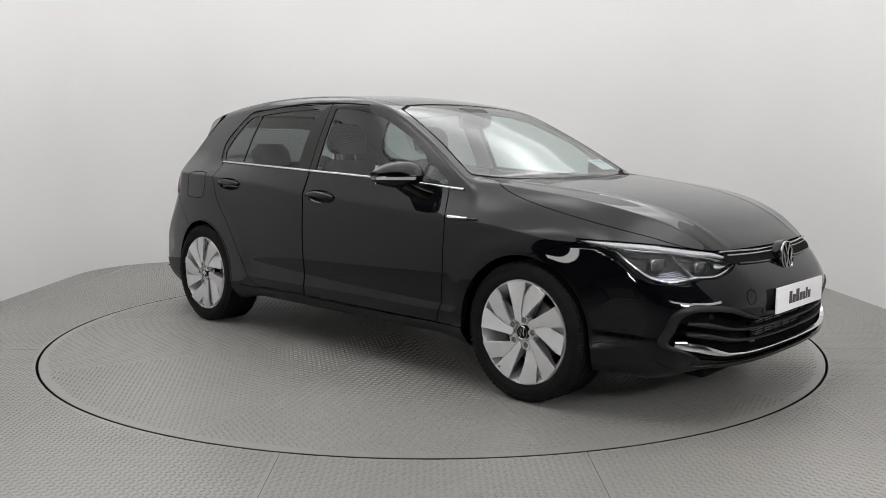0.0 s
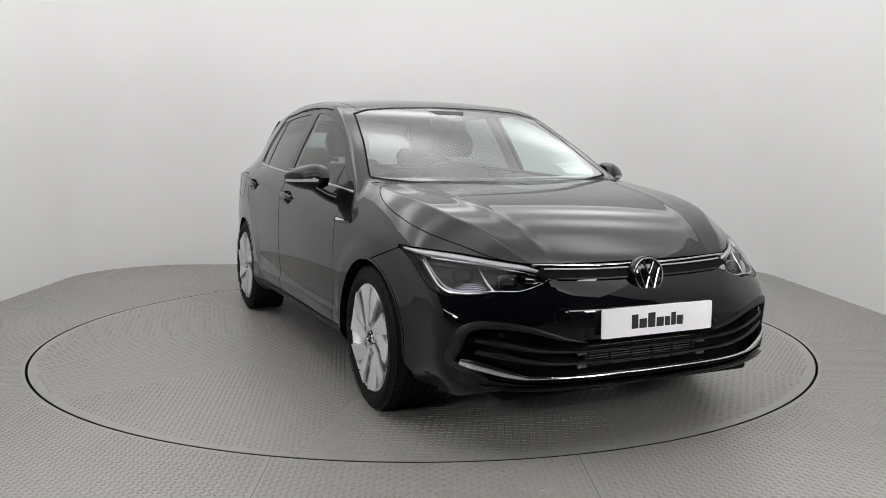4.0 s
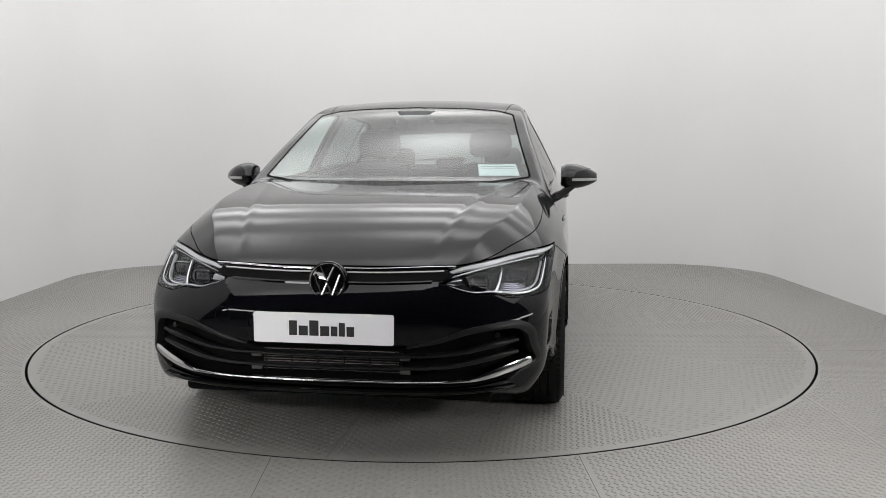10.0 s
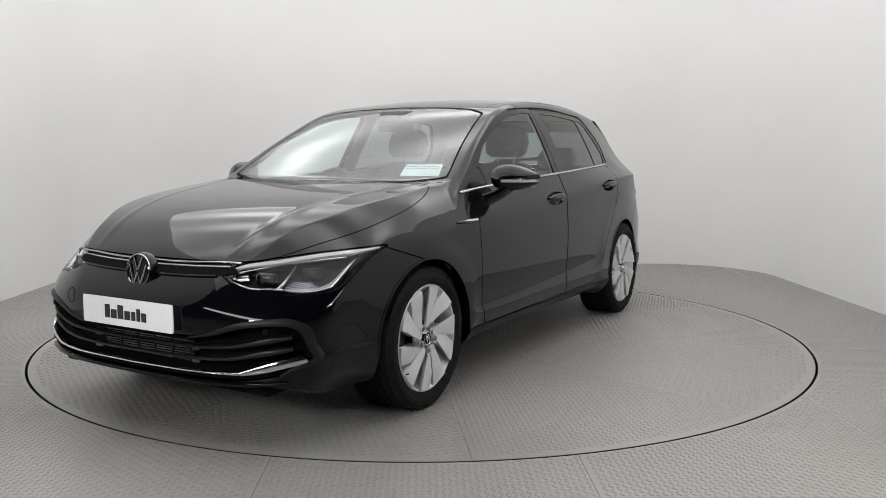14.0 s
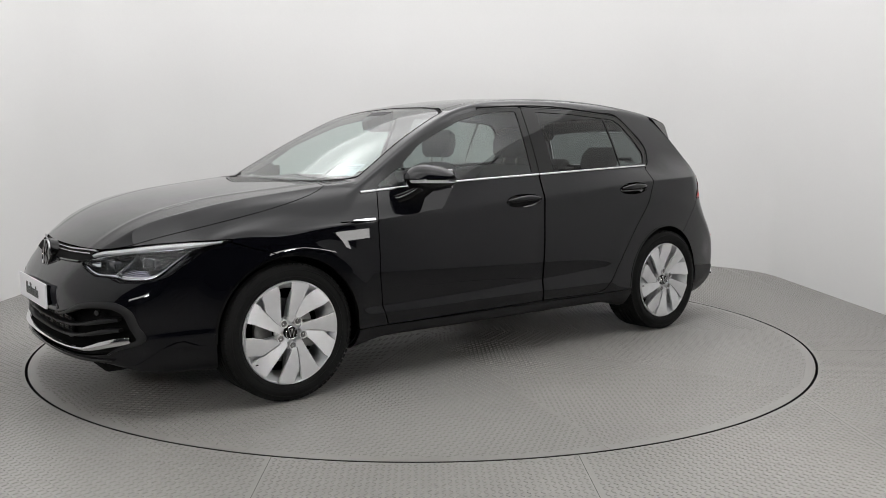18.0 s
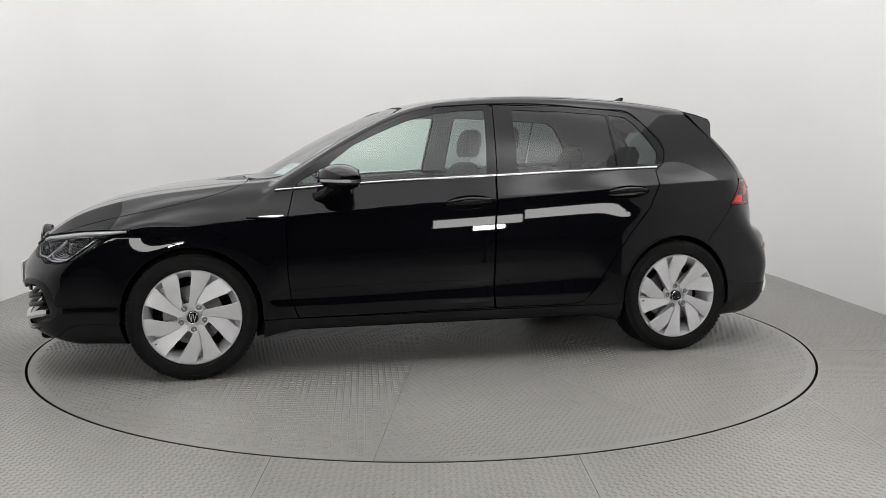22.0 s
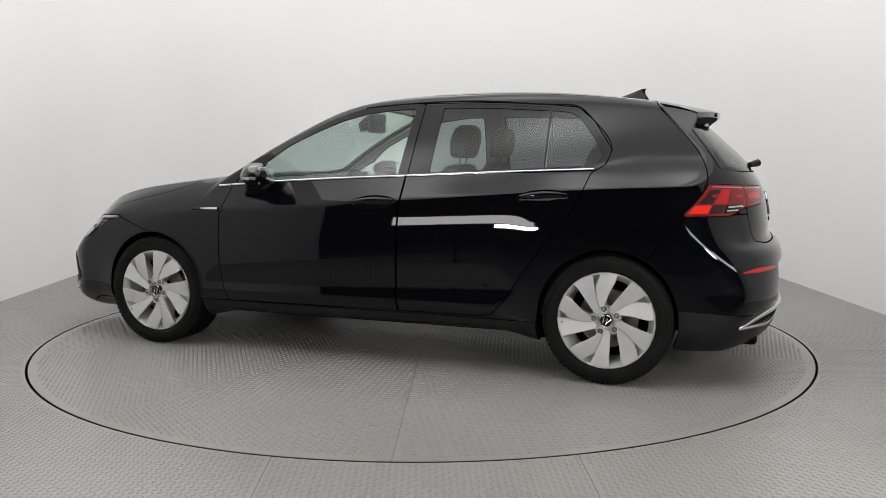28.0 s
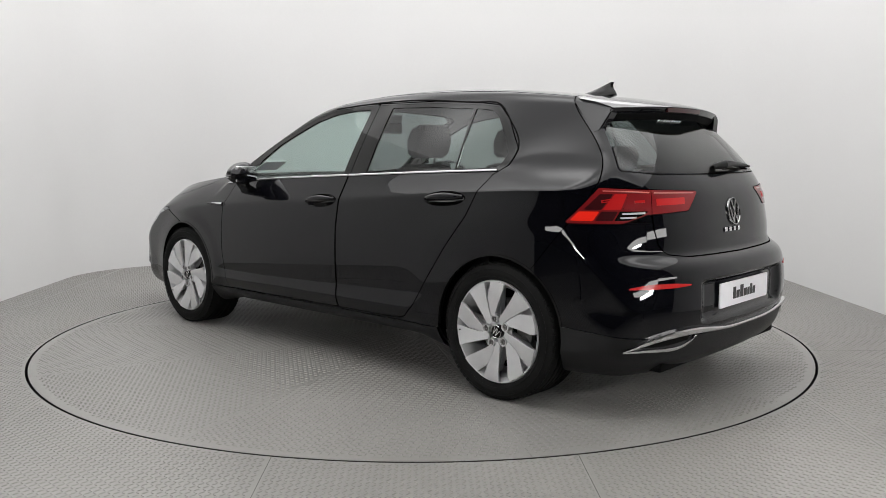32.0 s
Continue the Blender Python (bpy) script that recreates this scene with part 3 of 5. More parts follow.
    for y in (-2.9,):
        joint(-HALF, y, HALF, y)


def build_turntable():
    n = 160
    ring = [(TABLE_R * math.cos(a), TABLE_R * math.sin(a)) for a in np.linspace(0, 2 * math.pi, n, endpoint=False)]
    v = [(x, y, -0.0021) for x, y in ring] + [(x, y, -0.04) for x, y in ring]
    f = [tuple(range(n)), tuple(range(2 * n - 1, n - 1, -1))] + [(i, n + i, n + (i + 1) % n, (i + 1) % n) for i in range(n)]
    tt = place("turntable", mesh_of("turntable", v, f, GAP_BLACK, False))
    tagged(tt, "round grey tread-plate turntable under the car", "turntable")
    # ten pie-shaped plates
    g = 0.0009
    rim = [(TABLE_R * math.cos(a), TABLE_R * math.sin(a)) for a in np.linspace(radians(-18) + g / TABLE_R, radians(18) - g / TABLE_R, 18)]
    pts = [(g / math.sin(radians(18)), 0)] + rim
    v = [(x, y, 0) for x, y in pts] + [(x, y, -0.0018) for x, y in pts]
    m = len(pts)
    f = [tuple(range(m)), tuple(range(2 * m - 1, m - 1, -1))] + [(i, m + i, m + (i + 1) % m, (i + 1) % m) for i in range(m)]
    me = mesh_of("plate", v, f, FLOOR, False)
    for k in range(10):
        place("plate", me, tt, m=pose(0, 0, 0, 0, 0, 18 + 36 * k))
    return tt


# ---- the car ----
F_DOOR = seen_side([(0.809, 0.93), (0.852, 0.78), (0.853, 0.666), (0.851, 0.52), (0.835, 0.38), (0.80, 0.288), (-0.231, 0.296), (-0.222, 0.37), (-0.228, 0.738),
                    (-0.25, 0.99), (-0.285, 1.376), (-0.11, 1.372), (0.05, 1.356), (0.20, 1.318), (0.35, 1.255), (0.49, 1.186), (0.62, 1.105), (0.74, 1.02)])
R_DOOR = seen_side([(-0.237, 0.296), (-0.228, 0.37), (-0.234, 0.738), (-0.256, 0.99), (-0.291, 1.376), (-0.7, 1.374), (-1.0, 1.355), (-1.115, 1.342), (-1.2, 1.27), (-1.30, 1.13),
                    (-1.275, 1.06), (-1.21, 1.016), (-1.189, 0.941), (-1.129, 0.82), (-1.006, 0.669), (-0.90, 0.52), (-0.80, 0.37), (-0.74, 0.31), (-0.68, 0.296)])
F_PANE = seen_side([(0.61, 0.962), (0.612, 1.06), (0.491, 1.148), (0.342, 1.218), (0.192, 1.279), (0.042, 1.317), (-0.11, 1.336), (-0.235, 1.342), (-0.20, 1.003)], 0.006)
Q_PANE = seen_side([(0.80, 0.951), (0.70, 1.01), (0.635, 1.045), (0.632, 0.961)], 0.004)
R_PANE = seen_side([(-0.385, 1.010), (-0.405, 1.344), (-0.7, 1.338), (-0.962, 1.322), (-0.968, 1.034)], 0.006)
V_PANE = seen_side([(-0.995, 1.035), (-0.99, 1.320), (-1.075, 1.310), (-1.12, 1.283), (-1.19, 1.20), (-1.238, 1.12), (-1.24, 1.10), (-1.205, 1.045)], 0.008)
GLASSHOUSE = seen_side([(0.86, 0.945), (0.66, 1.085), (0.50, 1.178), (0.35, 1.246), (0.20, 1.308), (0.05, 1.346), (-0.11, 1.362), (-0.285, 1.367), (-0.7, 1.364), (-1.0, 1.346),
                        (-1.11, 1.333), (-1.19, 1.26), (-1.285, 1.125), (-1.255, 1.05), (-0.7, 1.02), (0.0, 0.985)])
SHIELD = all_of(seen_front([(-0.1, 1.372), (0.0, 1.372), (0.30, 1.364), (0.46, 1.352), (0.556, 1.326), (0.62, 1.15), (0.682, 0.995), (0.5, 0.975), (0, 0.962), (-0.1, 0.962)], 0.004), ahead_of(0.05))
REARGLASS = all_of(seen_front([(-0.1, 1.30), (0.0, 1.30), (0.5, 1.28), (0.56, 1.2), (0.635, 1.045), (0.5, 1.03), (0, 1.025), (-0.1, 1.025)], 0.004), behind(-1.4))
HOOD_SEAM = curve([2.2, 2.07, 1.95, 1.85, 1.65, 1.45, 1.2, 1.12, 1.06, 1.0], [0.685, 0.693, 0.714, 0.747, 0.802, 0.845, 0.905, 0.93, 0.955, 0.985])
HOODLID = all_of(lambda p: HOOD_SEAM(p[:, 0]) - p[:, 2], lambda p: 1.0 - 0.05 * (p[:, 1] / 0.6) ** 2 - p[:, 0], above(0.55))
LAMP = all_of(seen_corner([(-1.335, 0.648), (-1.27, 0.683), (-1.16, 0.702), (-0.96, 0.724), (-0.76, 0.738), (-0.60, 0.742), (-0.695, 0.708), (-0.83, 0.609), (-0.90, 0.590),
                           (-0.95, 0.585), (-1.07, 0.582), (-1.135, 0.600), (-1.215, 0.600), (-1.30, 0.624)], 0.003), ahead_of(1.4))
TAILLAMP = all_of(seen_corner([(-1.335, 0.945), (-0.82, 0.963), (-0.67, 0.826), (-0.93, 0.826), (-1.05, 0.862), (-1.275, 0.874)], 0.006), behind(-1.4))
INTAKE = all_of(seen_front([(-0.1, 0.415), (0, 0.415), (0.33, 0.418), (0.50, 0.468), (0.67, 0.488), (0.735, 0.46), (0.755, 0.345), (0.66, 0.290), (0.55, 0.270), (0.45, 0.264), (0, 0.262), (-0.1, 0.262)], 0.004), ahead_of(1.6))
BUMPER_F = all_of(ahead_of(1.30), lambda p: p[:, 2] - np.minimum(0.738 + (p[:, 0] - 1.59) * 0.314, 0.742 - (p[:, 0] - 1.6) * 0.107))
BUMPER_R = all_of(behind(-1.40), lambda p: p[:, 2] - np.where(p[:, 0] > -1.669, 0.824 - 1.22 * (p[:, 0] + 1.669), 0.824))
TAILGATE = all_of(any_of(all_of(lambda p: 0.945 - p[:, 2], lambda p: p[:, 0] - curve([1.40, 1.36, 1.195, 1.03, 0.985, 0.94], [-1.47, -1.49, -1.64, -1.745, -1.75, -1.73])(p[:, 2])),
                         seen_front([(-0.1, 1.0), (0.5, 1.0), (0.58, 0.955), (0.585, 0.80), (0.575, 0.73), (0.54, 0.69), (0.44, 0.676), (0, 0.672), (-0.1, 0.672)])), behind(-1.4), above(0.66))
ROOF = all_of(above(1.3), lambda p: np.abs(p[:, 1]) - 0.545 + 0.05 * (p[:, 0] + 0.6) ** 2, ahead_of(-1.50))
CUPS = any_of(*[seen_side([(cx + 0.130 * math.cos(t) - 0.0015 * math.sin(t), cz + 0.036 * math.sin(t) - 0.006 * math.cos(t)) for t in np.linspace(0, 2 * math.pi, 28, endpoint=False)])
                for cx, cz in ((-0.09, 0.857), (-0.995, 0.901))])
SILL = lambda p: p[:, 2] - 0.288


def box(bm, x0, x1, y0, y1, z0, z1, bevel=0.0, seg=2, m=None):
    """A box with rounded edges, added to a bmesh."""
    r = bmesh.ops.create_cube(bm, size=1, matrix=(m or Matrix()) @ Matrix.LocRotScale(((x0 + x1) / 2, (y0 + y1) / 2, (z0 + z1) / 2), None, (x1 - x0, y1 - y0, z1 - z0)))
    if bevel:
        es = list({e for v in r["verts"] for e in v.link_edges})
        bmesh.ops.bevel(bm, geom=es, offset=bevel, segments=seg, profile=0.5, affect="EDGES")
    return bm


def lathe(profile, n=64, closed=True, m=None):
    """Turns a profile of (radius, height) round the y axis."""
    bm = bmesh.new()
    rings = []
    for k in range(n):
        a = 2 * math.pi * k / n
        rings.append([bm.verts.new((r * math.cos(a), h, r * math.sin(a))) for r, h in profile])
    c = len(profile)
    for k in range(n):
        p, q = rings[k], rings[(k + 1) % n]
        for j in range(c if closed else c - 1):
            bm.faces.new((p[j], p[(j + 1) % c], q[(j + 1) % c], q[j]))
    bmesh.ops.recalc_face_normals(bm, faces=bm.faces)
    if m is not None:
        bm.transform(m)
    return bm


def tube(points, r, n=10, caps=True):
    """A round bar along a line of points."""
    bm = bmesh.new()
    pts = [Vector(p) for p in points]
    rings = []
    for k, p in enumerate(pts):
        d = (pts[min(k + 1, len(pts) - 1)] - pts[max(k - 1, 0)]).normalized()
        u = d.orthogonal().normalized() if k == 0 else (u - d * u.dot(d)).normalized()
        w = d.cross(u)
        rr = r[k] if isinstance(r, (list, tuple)) else r
        rings.append([bm.verts.new(p + (u * math.cos(a) + w * math.sin(a)) * rr) for a in np.linspace(0, 2 * math.pi, n, endpoint=False)])
    for a, b in zip(rings, rings[1:]):
        for j in range(n):
            bm.faces.new((a[j], a[(j + 1) % n], b[(j + 1) % n], b[j]))
    if caps:
        bm.faces.new(rings[0][::-1])
        bm.faces.new(rings[-1])
    bmesh.ops.recalc_face_normals(bm, faces=bm.faces)
    return bm


def loft(sections):
    """A closed skin over rings of equal point counts, capped at both ends."""
    bm = bmesh.new()
    rings = [[bm.verts.new(p) for p in s] for s in sections]
    n = len(rings[0])
    for a, b in zip(rings, rings[1:]):
        for j in range(n):
            bm.faces.new((a[j], a[(j + 1) % n], b[(j + 1) % n], b[j]))
    bm.faces.new(rings[0][::-1])
    bm.faces.new(rings[-1])
    bmesh.ops.recalc_face_normals(bm, faces=bm.faces)
    return bm


def rounded(w, h, r, n=5, cx=0.0, cy=0.0):
    """A ring of points round a rectangle with round corners."""
    out = []
    for sx, sy, a0 in ((1, 1, 0), (-1, 1, 90), (-1, -1, 180), (1, -1, 270)):
        for k in range(n):
            a = radians(a0 + 90 * k / (n - 1))
            out.append((cx + sx * (w / 2 - r) + r * math.cos(a), cy + sy * (h / 2 - r) + r * math.sin(a)))
    return out


def slab(points, y0, y1, bevel=0.0):
    """A plate from an outline in (x, z), between two depths in y."""
    bm = bmesh.new()
    a = [bm.verts.new((x, y0, z)) for x, z in points]
    b = [bm.verts.new((x, y1, z)) for x, z in points]
    n = len(points)
    bm.faces.new(a)
    bm.faces.new(b[::-1])
    for i in range(n):
        bm.faces.new((a[i], b[i], b[(i + 1) % n], a[(i + 1) % n]))
    bmesh.ops.recalc_face_normals(bm, faces=bm.faces)
    if bevel:
        es = [e for e in bm.edges if abs(e.verts[0].co.y - e.verts[1].co.y) < 1e-6 and abs(e.verts[0].co.y - y1) < 1e-6]
        bmesh.ops.bevel(bm, geom=es, offset=bevel, segments=2, profile=0.5, affect="EDGES")
    return bm


# ---- the wheels ----
def polar(r, deg):
    return (-r * 1.045 * math.cos(radians(deg)), r * 1.045 * math.sin(radians(deg)))


def build_wheel(car):
    """A seventeen-inch wheel that faces +y, its middle at the origin."""
    rim = lathe([(r * 1.045, y) for r, y in ((0.222, 0.004), (0.226, -0.002), (0.224, -0.012), (0.216, -0.02), (0.200, -0.05), (0.196, -0.19), (0.222, -0.205), (0.228, -0.21),
                                             (0.225, -0.215), (0.190, -0.20), (0.188, -0.05), (0.206, -0.016), (0.214, -0.004), (0.218, 0.003))], 96)
    wheel = part("wheel", rim, ALLOY, car, "silver five-bolt alloy wheel with black tyre")
    # tyre: sidewalls, shoulders and grooved tread
    R = WHEEL_R
    prof = [(0.234, -0.004), (0.239, 0.004), (0.248, 0.009), (0.264, 0.0125), (0.268, 0.0135), (0.285, 0.010), (0.300, 0.001), (R - 0.008, -0.010), (R - 0.002, -0.020)]
    for g in (0.055, 0.088, 0.119, 0.152):
        prof += [(R, -g + 0.005), (R - 0.007, -g + 0.004), (R - 0.007, -g - 0.004), (R, -g - 0.005)]
    prof += [(R - 0.002, -0.187), (R - 0.008, -0.197), (0.300, -0.208), (0.268, -0.2195), (0.248, -0.216), (0.234, -0.203)]
    tyre = part("tyre", lathe(prof, 120), RUBBER, wheel, "black road tyre with grooved tread", sharp=30)
    for y0, y1 in ((-0.047, -0.004), (-0.209, -0.160)):
        blocks = bmesh.new()
        for k in range(76):
            m = Matrix.Rotation(-2 * math.pi * k / 76, 4, "Y") @ Matrix.Translation((R - 0.004, 0, 0))
            box(blocks, -0.01, 0.0052 - (0.004 if y1 > -0.01 else 0), y0, y1, -0.0095, 0.0095, m=m)
        tagged(part("shoulder_tread", blocks, RUBBER, tyre, smooth=False), "row of tread blocks", kind="stuff")
    for k in range(4):
        ring = lathe([(0.252 + 0.011 * k, 0.0115 + 0.001 * min(k, 1)), (0.254 + 0.011 * k, 0.0135 + 0.001 * min(k, 1)), (0.256 + 0.011 * k, 0.0115)], 96)
        if k in (0, 3):
            part("sidewall_rib", ring, RUBBER, tyre)
        else:
            ring.free()

    # raised marks in place of the sidewall's lettering
    for turn in (20, 200):
        marks = bmesh.new()
        for k, (wide, high) in enumerate(((0.020, 0.016), (0.006, 0.016), (0.014, 0.016), (0.014, 0.016), (0.013, 0.016), (0.012, 0.016), (0.006, 0.016), (0.015, 0.016))):
            m = Matrix.Rotation(-radians(turn + 4.6 * k), 4, "Y") @ Matrix.Translation((0.274, 0.0122, 0))
            box(marks, -high / 2, high / 2, -0.002, 0.0012, -wide / 2, wide / 2, m=m)
        part("sidewall_mark", marks, RUBBER, tyre, "raised bars on the sidewall", smooth=False)

    # swept blades, five pairs
    def blade(outline_pts, tilt):
        pts = [polar(r, d) for r, d in outline_pts]
        bm = bmesh.new()
        vs = [bm.verts.new((x, 0, z)) for x, z in pts]
        f = bm.faces.new(vs)
        bmesh.ops.triangulate(bm, faces=[f])
        bmesh.ops.subdivide_edges(bm, edges=bm.edges[:], cuts=3, use_grid_fill=True)
        mid = math.atan2(sum(p[1] for p in pts), sum(p[0] for p in pts))
        for v in bm.verts:
            r, a = math.hypot(v.co.x, v.co.z), math.atan2(v.co.z, v.co.x)
            d = (a - mid + math.pi) % (2 * math.pi) - math.pi
            v.co.y = -0.012 + 0.010 * (r / 0.2) ** 2 - 0.02 * max(0.0, (r - 0.19) / 0.03) * 0.2 + tilt * d * r
        bmesh.ops.recalc_face_normals(bm, faces=bm.faces)
        if sum(f.normal.y for f in bm.faces) < 0:
            bmesh.ops.reverse_faces(bm, faces=bm.faces)
        r = bmesh.ops.extrude_face_region(bm, geom=bm.faces[:])
        bmesh.ops.translate(bm, verts=[v for v in r["geom"] if isinstance(v, bmesh.types.BMVert)], vec=(0, 0.012, 0))
        bmesh.ops.recalc_face_normals(bm, faces=bm.faces)
        rim_edges = [e for e in bm.edges if len(e.link_faces) == 2 and e.calc_face_angle(0) > 0.9 and all(v.co.y > -0.02 + 0.008 for v in e.verts)]
        bmesh.ops.bevel(bm, geom=rim_edges, offset=0.0014, segments=1, affect="EDGES")
        return bm
    first = [(0.2185, 107), (0.190, 107), (0.082, 127), (0.046, 132), (0.046, 150), (0.10, 143.5), (0.155, 139.5), (0.197, 128), (0.2185, 128), (0.2195, 117)]
    second = [(0.2185, 138), (0.197, 138), (0.155, 140.3), (0.10, 145), (0.046, 151), (0.046, 170), (0.06, 178), (0.190, 162), (0.2185, 162), (0.2195, 150)]
    a = part("spoke", blade(first, 0.12), ALLOY, wheel, sharp=25)
    b = part("spoke", blade(second, -0.12), ALLOY, wheel, sharp=25)
    for k in range(1, 5):
        for o in (a, b):
            place("spoke", o.data, wheel, m=pose(0, 0, 0, 0, 72 * k, 0))
    # recessed inner webs behind the paired blades
    web = slab([polar(0.05, 128), polar(0.13, 120), polar(0.205, 119), polar(0.205, 150), polar(0.13, 158), polar(0.05, 172)], -0.065, -0.036)
    w = part("spoke_web", web, ALLOY, wheel, smooth=False)
    for k in range(1, 5):
        place("spoke_web", w.data, wheel, m=pose(0, 0, 0, 0, 72 * k, 0))
    hub = lathe([(0.0, -0.02), (0.074, -0.02), (0.074, -0.030), (0.0, -0.031)], 40, False)
    part("hub", hub, ALLOY, wheel)
    bolt = lathe([(0.0, 0.000), (0.005, 0.000), (0.0055, 0.006), (0.0095, 0.006), (0.0105, 0.002), (0.0150, 0.001), (0.0150, -0.02)], 12, False)
    pocket = lathe([(0.0150, -0.019), (0.0150, 0.008), (0.0190, 0.009), (0.0205, -0.019)], 18)
    bo = part("wheel_bolt", bolt, STEEL, wheel, m=pose(*[polar(0.056, 130)[0], -0.002, polar(0.056, 130)[1]]))
    po = part("bolt_pocket", pocket, ALLOY, wheel, m=bo.matrix_basis.copy())
    for k in range(1, 5):
        x, z = polar(0.056, 130 - 72 * k)
        place("wheel_bolt", bo.data, wheel, m=pose(x, -0.002, z))
        place("bolt_pocket", po.data, wheel, m=pose(x, -0.002, z))
    cap = lathe([(0.0, 0.003), (0.024, 0.002), (0.029, -0.001), (0.031, -0.006), (0.031, -0.02)], 36, False)
    cap_ob = part("centre_cap", cap, GLOSS, wheel, "black centre cap with silver emblem")
    ring = lathe([(0.0265, 0.0025), (0.028, 0.004), (0.030, 0.002), (0.0285, 0.0)], 36)
    part("emblem_ring", ring, CHROME, cap_ob)
    for x0, x1 in ((-0.017, -0.007), (-0.002, -0.008), (0.002, 0.008), (0.017, 0.007)):
        part("emblem_stroke", tube([(x0, 0.0035, 0.018), (x1, 0.0035, -0.018)], 0.0022, 6), CHROME, cap_ob)
    disc = lathe([(0.06, -0.075), (0.145, -0.075), (0.145, -0.1), (0.06, -0.1)], 48)
    part("brake_disc", disc, STEEL, wheel, "grey steel brake disc", m=None, sharp=30)
    cal = bmesh.new()
    box(cal, -0.155, -0.085, -0.125, -0.05, -0.06, 0.06, 0.012)
    part("brake_caliper", cal, STEEL, wheel, m=pose(0, 0, 0, 0, -12, 0))
    back = lathe([(0.0, -0.125), (0.195, -0.125), (0.195, -0.13), (0.0, -0.13)], 40, False)
    part("backing_plate", back, DARK, wheel)
    valve = tube([polar(0.208, 215)[:1] + (0.0,) + polar(0.208, 215)[1:], polar(0.200, 215)[:1] + (0.014,) + polar(0.200, 215)[1:]], 0.003, 8)
    part("valve", valve, RUBBER, wheel)
    return wheel


def build_wheels(car):
    wheel = build_wheel(car)
    wheel.matrix_basis = pose(AXLE, 0.852, WHEEL_R - 0.004, 0, 0, 0)
    for x, y, spin in ((-AXLE, 0.852, -30), (AXLE, -0.852, 20), (-AXLE, -0.852, 50)):
        copy_thing(wheel, pose(x, y, WHEEL_R - 0.004, 0, 0, 0 if y > 0 else 180) @ pose(0, 0, 0, 0, spin, 0))


# ---- the body's panels ----
def build_body(car):
    def pair(name, tests, material, within=None, label="", parents=None, **more):
        p, tri = region(*tests, within=within)
        out = []
        for k, (q, t) in enumerate(((p, tri), mirrored(p, tri))):
            out.append(place(name, panel_mesh(name, q, t, material, **more), parents[k] if parents else car, label))
        return out

    def single(name, tests, material, within=None, label="", **more):
        p, tri = both(*region(*tests, within=within))
        return place(name, panel_mesh(name, p, tri, material, **more), car, label)

    def strips(name, view, path, width, material, label="", parents=None, **more):
        return [part(name, ribbon(name, view, path, width, material, flip=bool(k), **more), material, parents[k] if parents else car, label) for k in (0, 1)]

    g = GAP

    # the slender pillar beside the windscreen belongs to the body side, not to the door
    door_skin = all_of(F_DOOR, lambda p: np.minimum(p[:, 0] - 0.05, p[:, 2] - 1.0))
    no_arch = outside(ARCH)
    panes = any_of(F_PANE, Q_PANE, R_PANE, V_PANE)
    far_glass = any_of(SHIELD, REARGLASS)
    # the inner shell behind the gaps
    p, tri = both(*region(no_arch, outside(grown(any_of(panes, far_glass), 0.003)), outside(grown(INTAKE, -0.004)), outside(grown(LAMP, -0.004)), outside(grown(CUPS, 0.002))))
    place("body_shell", panel_mesh("body_shell", p, tri, DARK, lift=-0.014, rim=0), car, "black inner body shell")
    single("windscreen", [grown(SHIELD, -0.006), above(0.976)], SCREEN, (0, 1.3, 0.9, 1.5), "clear laminated windscreen", rim=0)
    # black printed border of the windscreen
    single("windscreen_border", [SHIELD, any_of(outside(grown(SHIELD, -0.0065)), lambda p: p[:, 2] - 0.976)], DARK, (0, 1.3, 0.9, 1.5), "black border round the windscreen", rim=0.004)
    pair("cowl", [behind(1.02), ahead_of(0.80), outside(grown(SHIELD, g)), outside(grown(HOODLID, g)), lambda p: p[:, 2] - 1.01, lambda p: np.abs(p[:, 1]) - 0.66], DARK, (0.7, 1.2, 0.9, 1.1), "black plastic cowl")
    single("rear_window", [REARGLASS], BACKGLASS, (-2.2, -1.3, 0.9, 1.5), "dark tinted rear window", rim=0.005)
    doors = pair("front_door", [grown(door_skin, -g), outside(GLASSHOUSE), outside(CUPS)], PAINT, (-0.4, 1, 0.2, 1.5))
    back_doors = pair("rear_door", [grown(R_DOOR, -g), outside(GLASSHOUSE), outside(grown(ARCH, 0.012)), outside(CUPS)], PAINT, (-1.5, 0, 0.2, 1.5))
    pair("door_window", [F_PANE], CLEAR, (-0.5, 1, 0.9, 1.5), "clear green-tinted front door window", doors, rim=0.004, lift=-0.004)
    pair("quarter_window", [Q_PANE], CLEAR, (0.3, 1, 0.9, 1.5), "small clear front quarter window", doors, rim=0.004, lift=-0.004)
    pair("door_window", [R_PANE], PRIVACY, (-1.3, 0, 0.9, 1.5), "dark privacy rear door window", back_doors, rim=0.004, lift=-0.004)
    pair("quarter_window", [V_PANE], PRIVACY, (-1.5, -0.8, 0.9, 1.5), "dark privacy quarter window", back_doors, rim=0.004, lift=-0.004)
    B_LINE = lambda p: p[:, 0] + 0.262 + 0.08 * (p[:, 2] - 1.0)
    pair("window_frame", [GLASSHOUSE, outside(panes), outside(grown(B_LINE, g))], GLOSS, (-0.5, 1, 0.85, 1.5), "gloss black window surround", doors, rim=0.004, lift=-0.001)
    pair("window_frame", [GLASSHOUSE, outside(panes), grown(B_LINE, -g)], GLOSS, (-1.5, 0, 0.85, 1.5), "gloss black window surround", back_doors, rim=0.004, lift=-0.001)
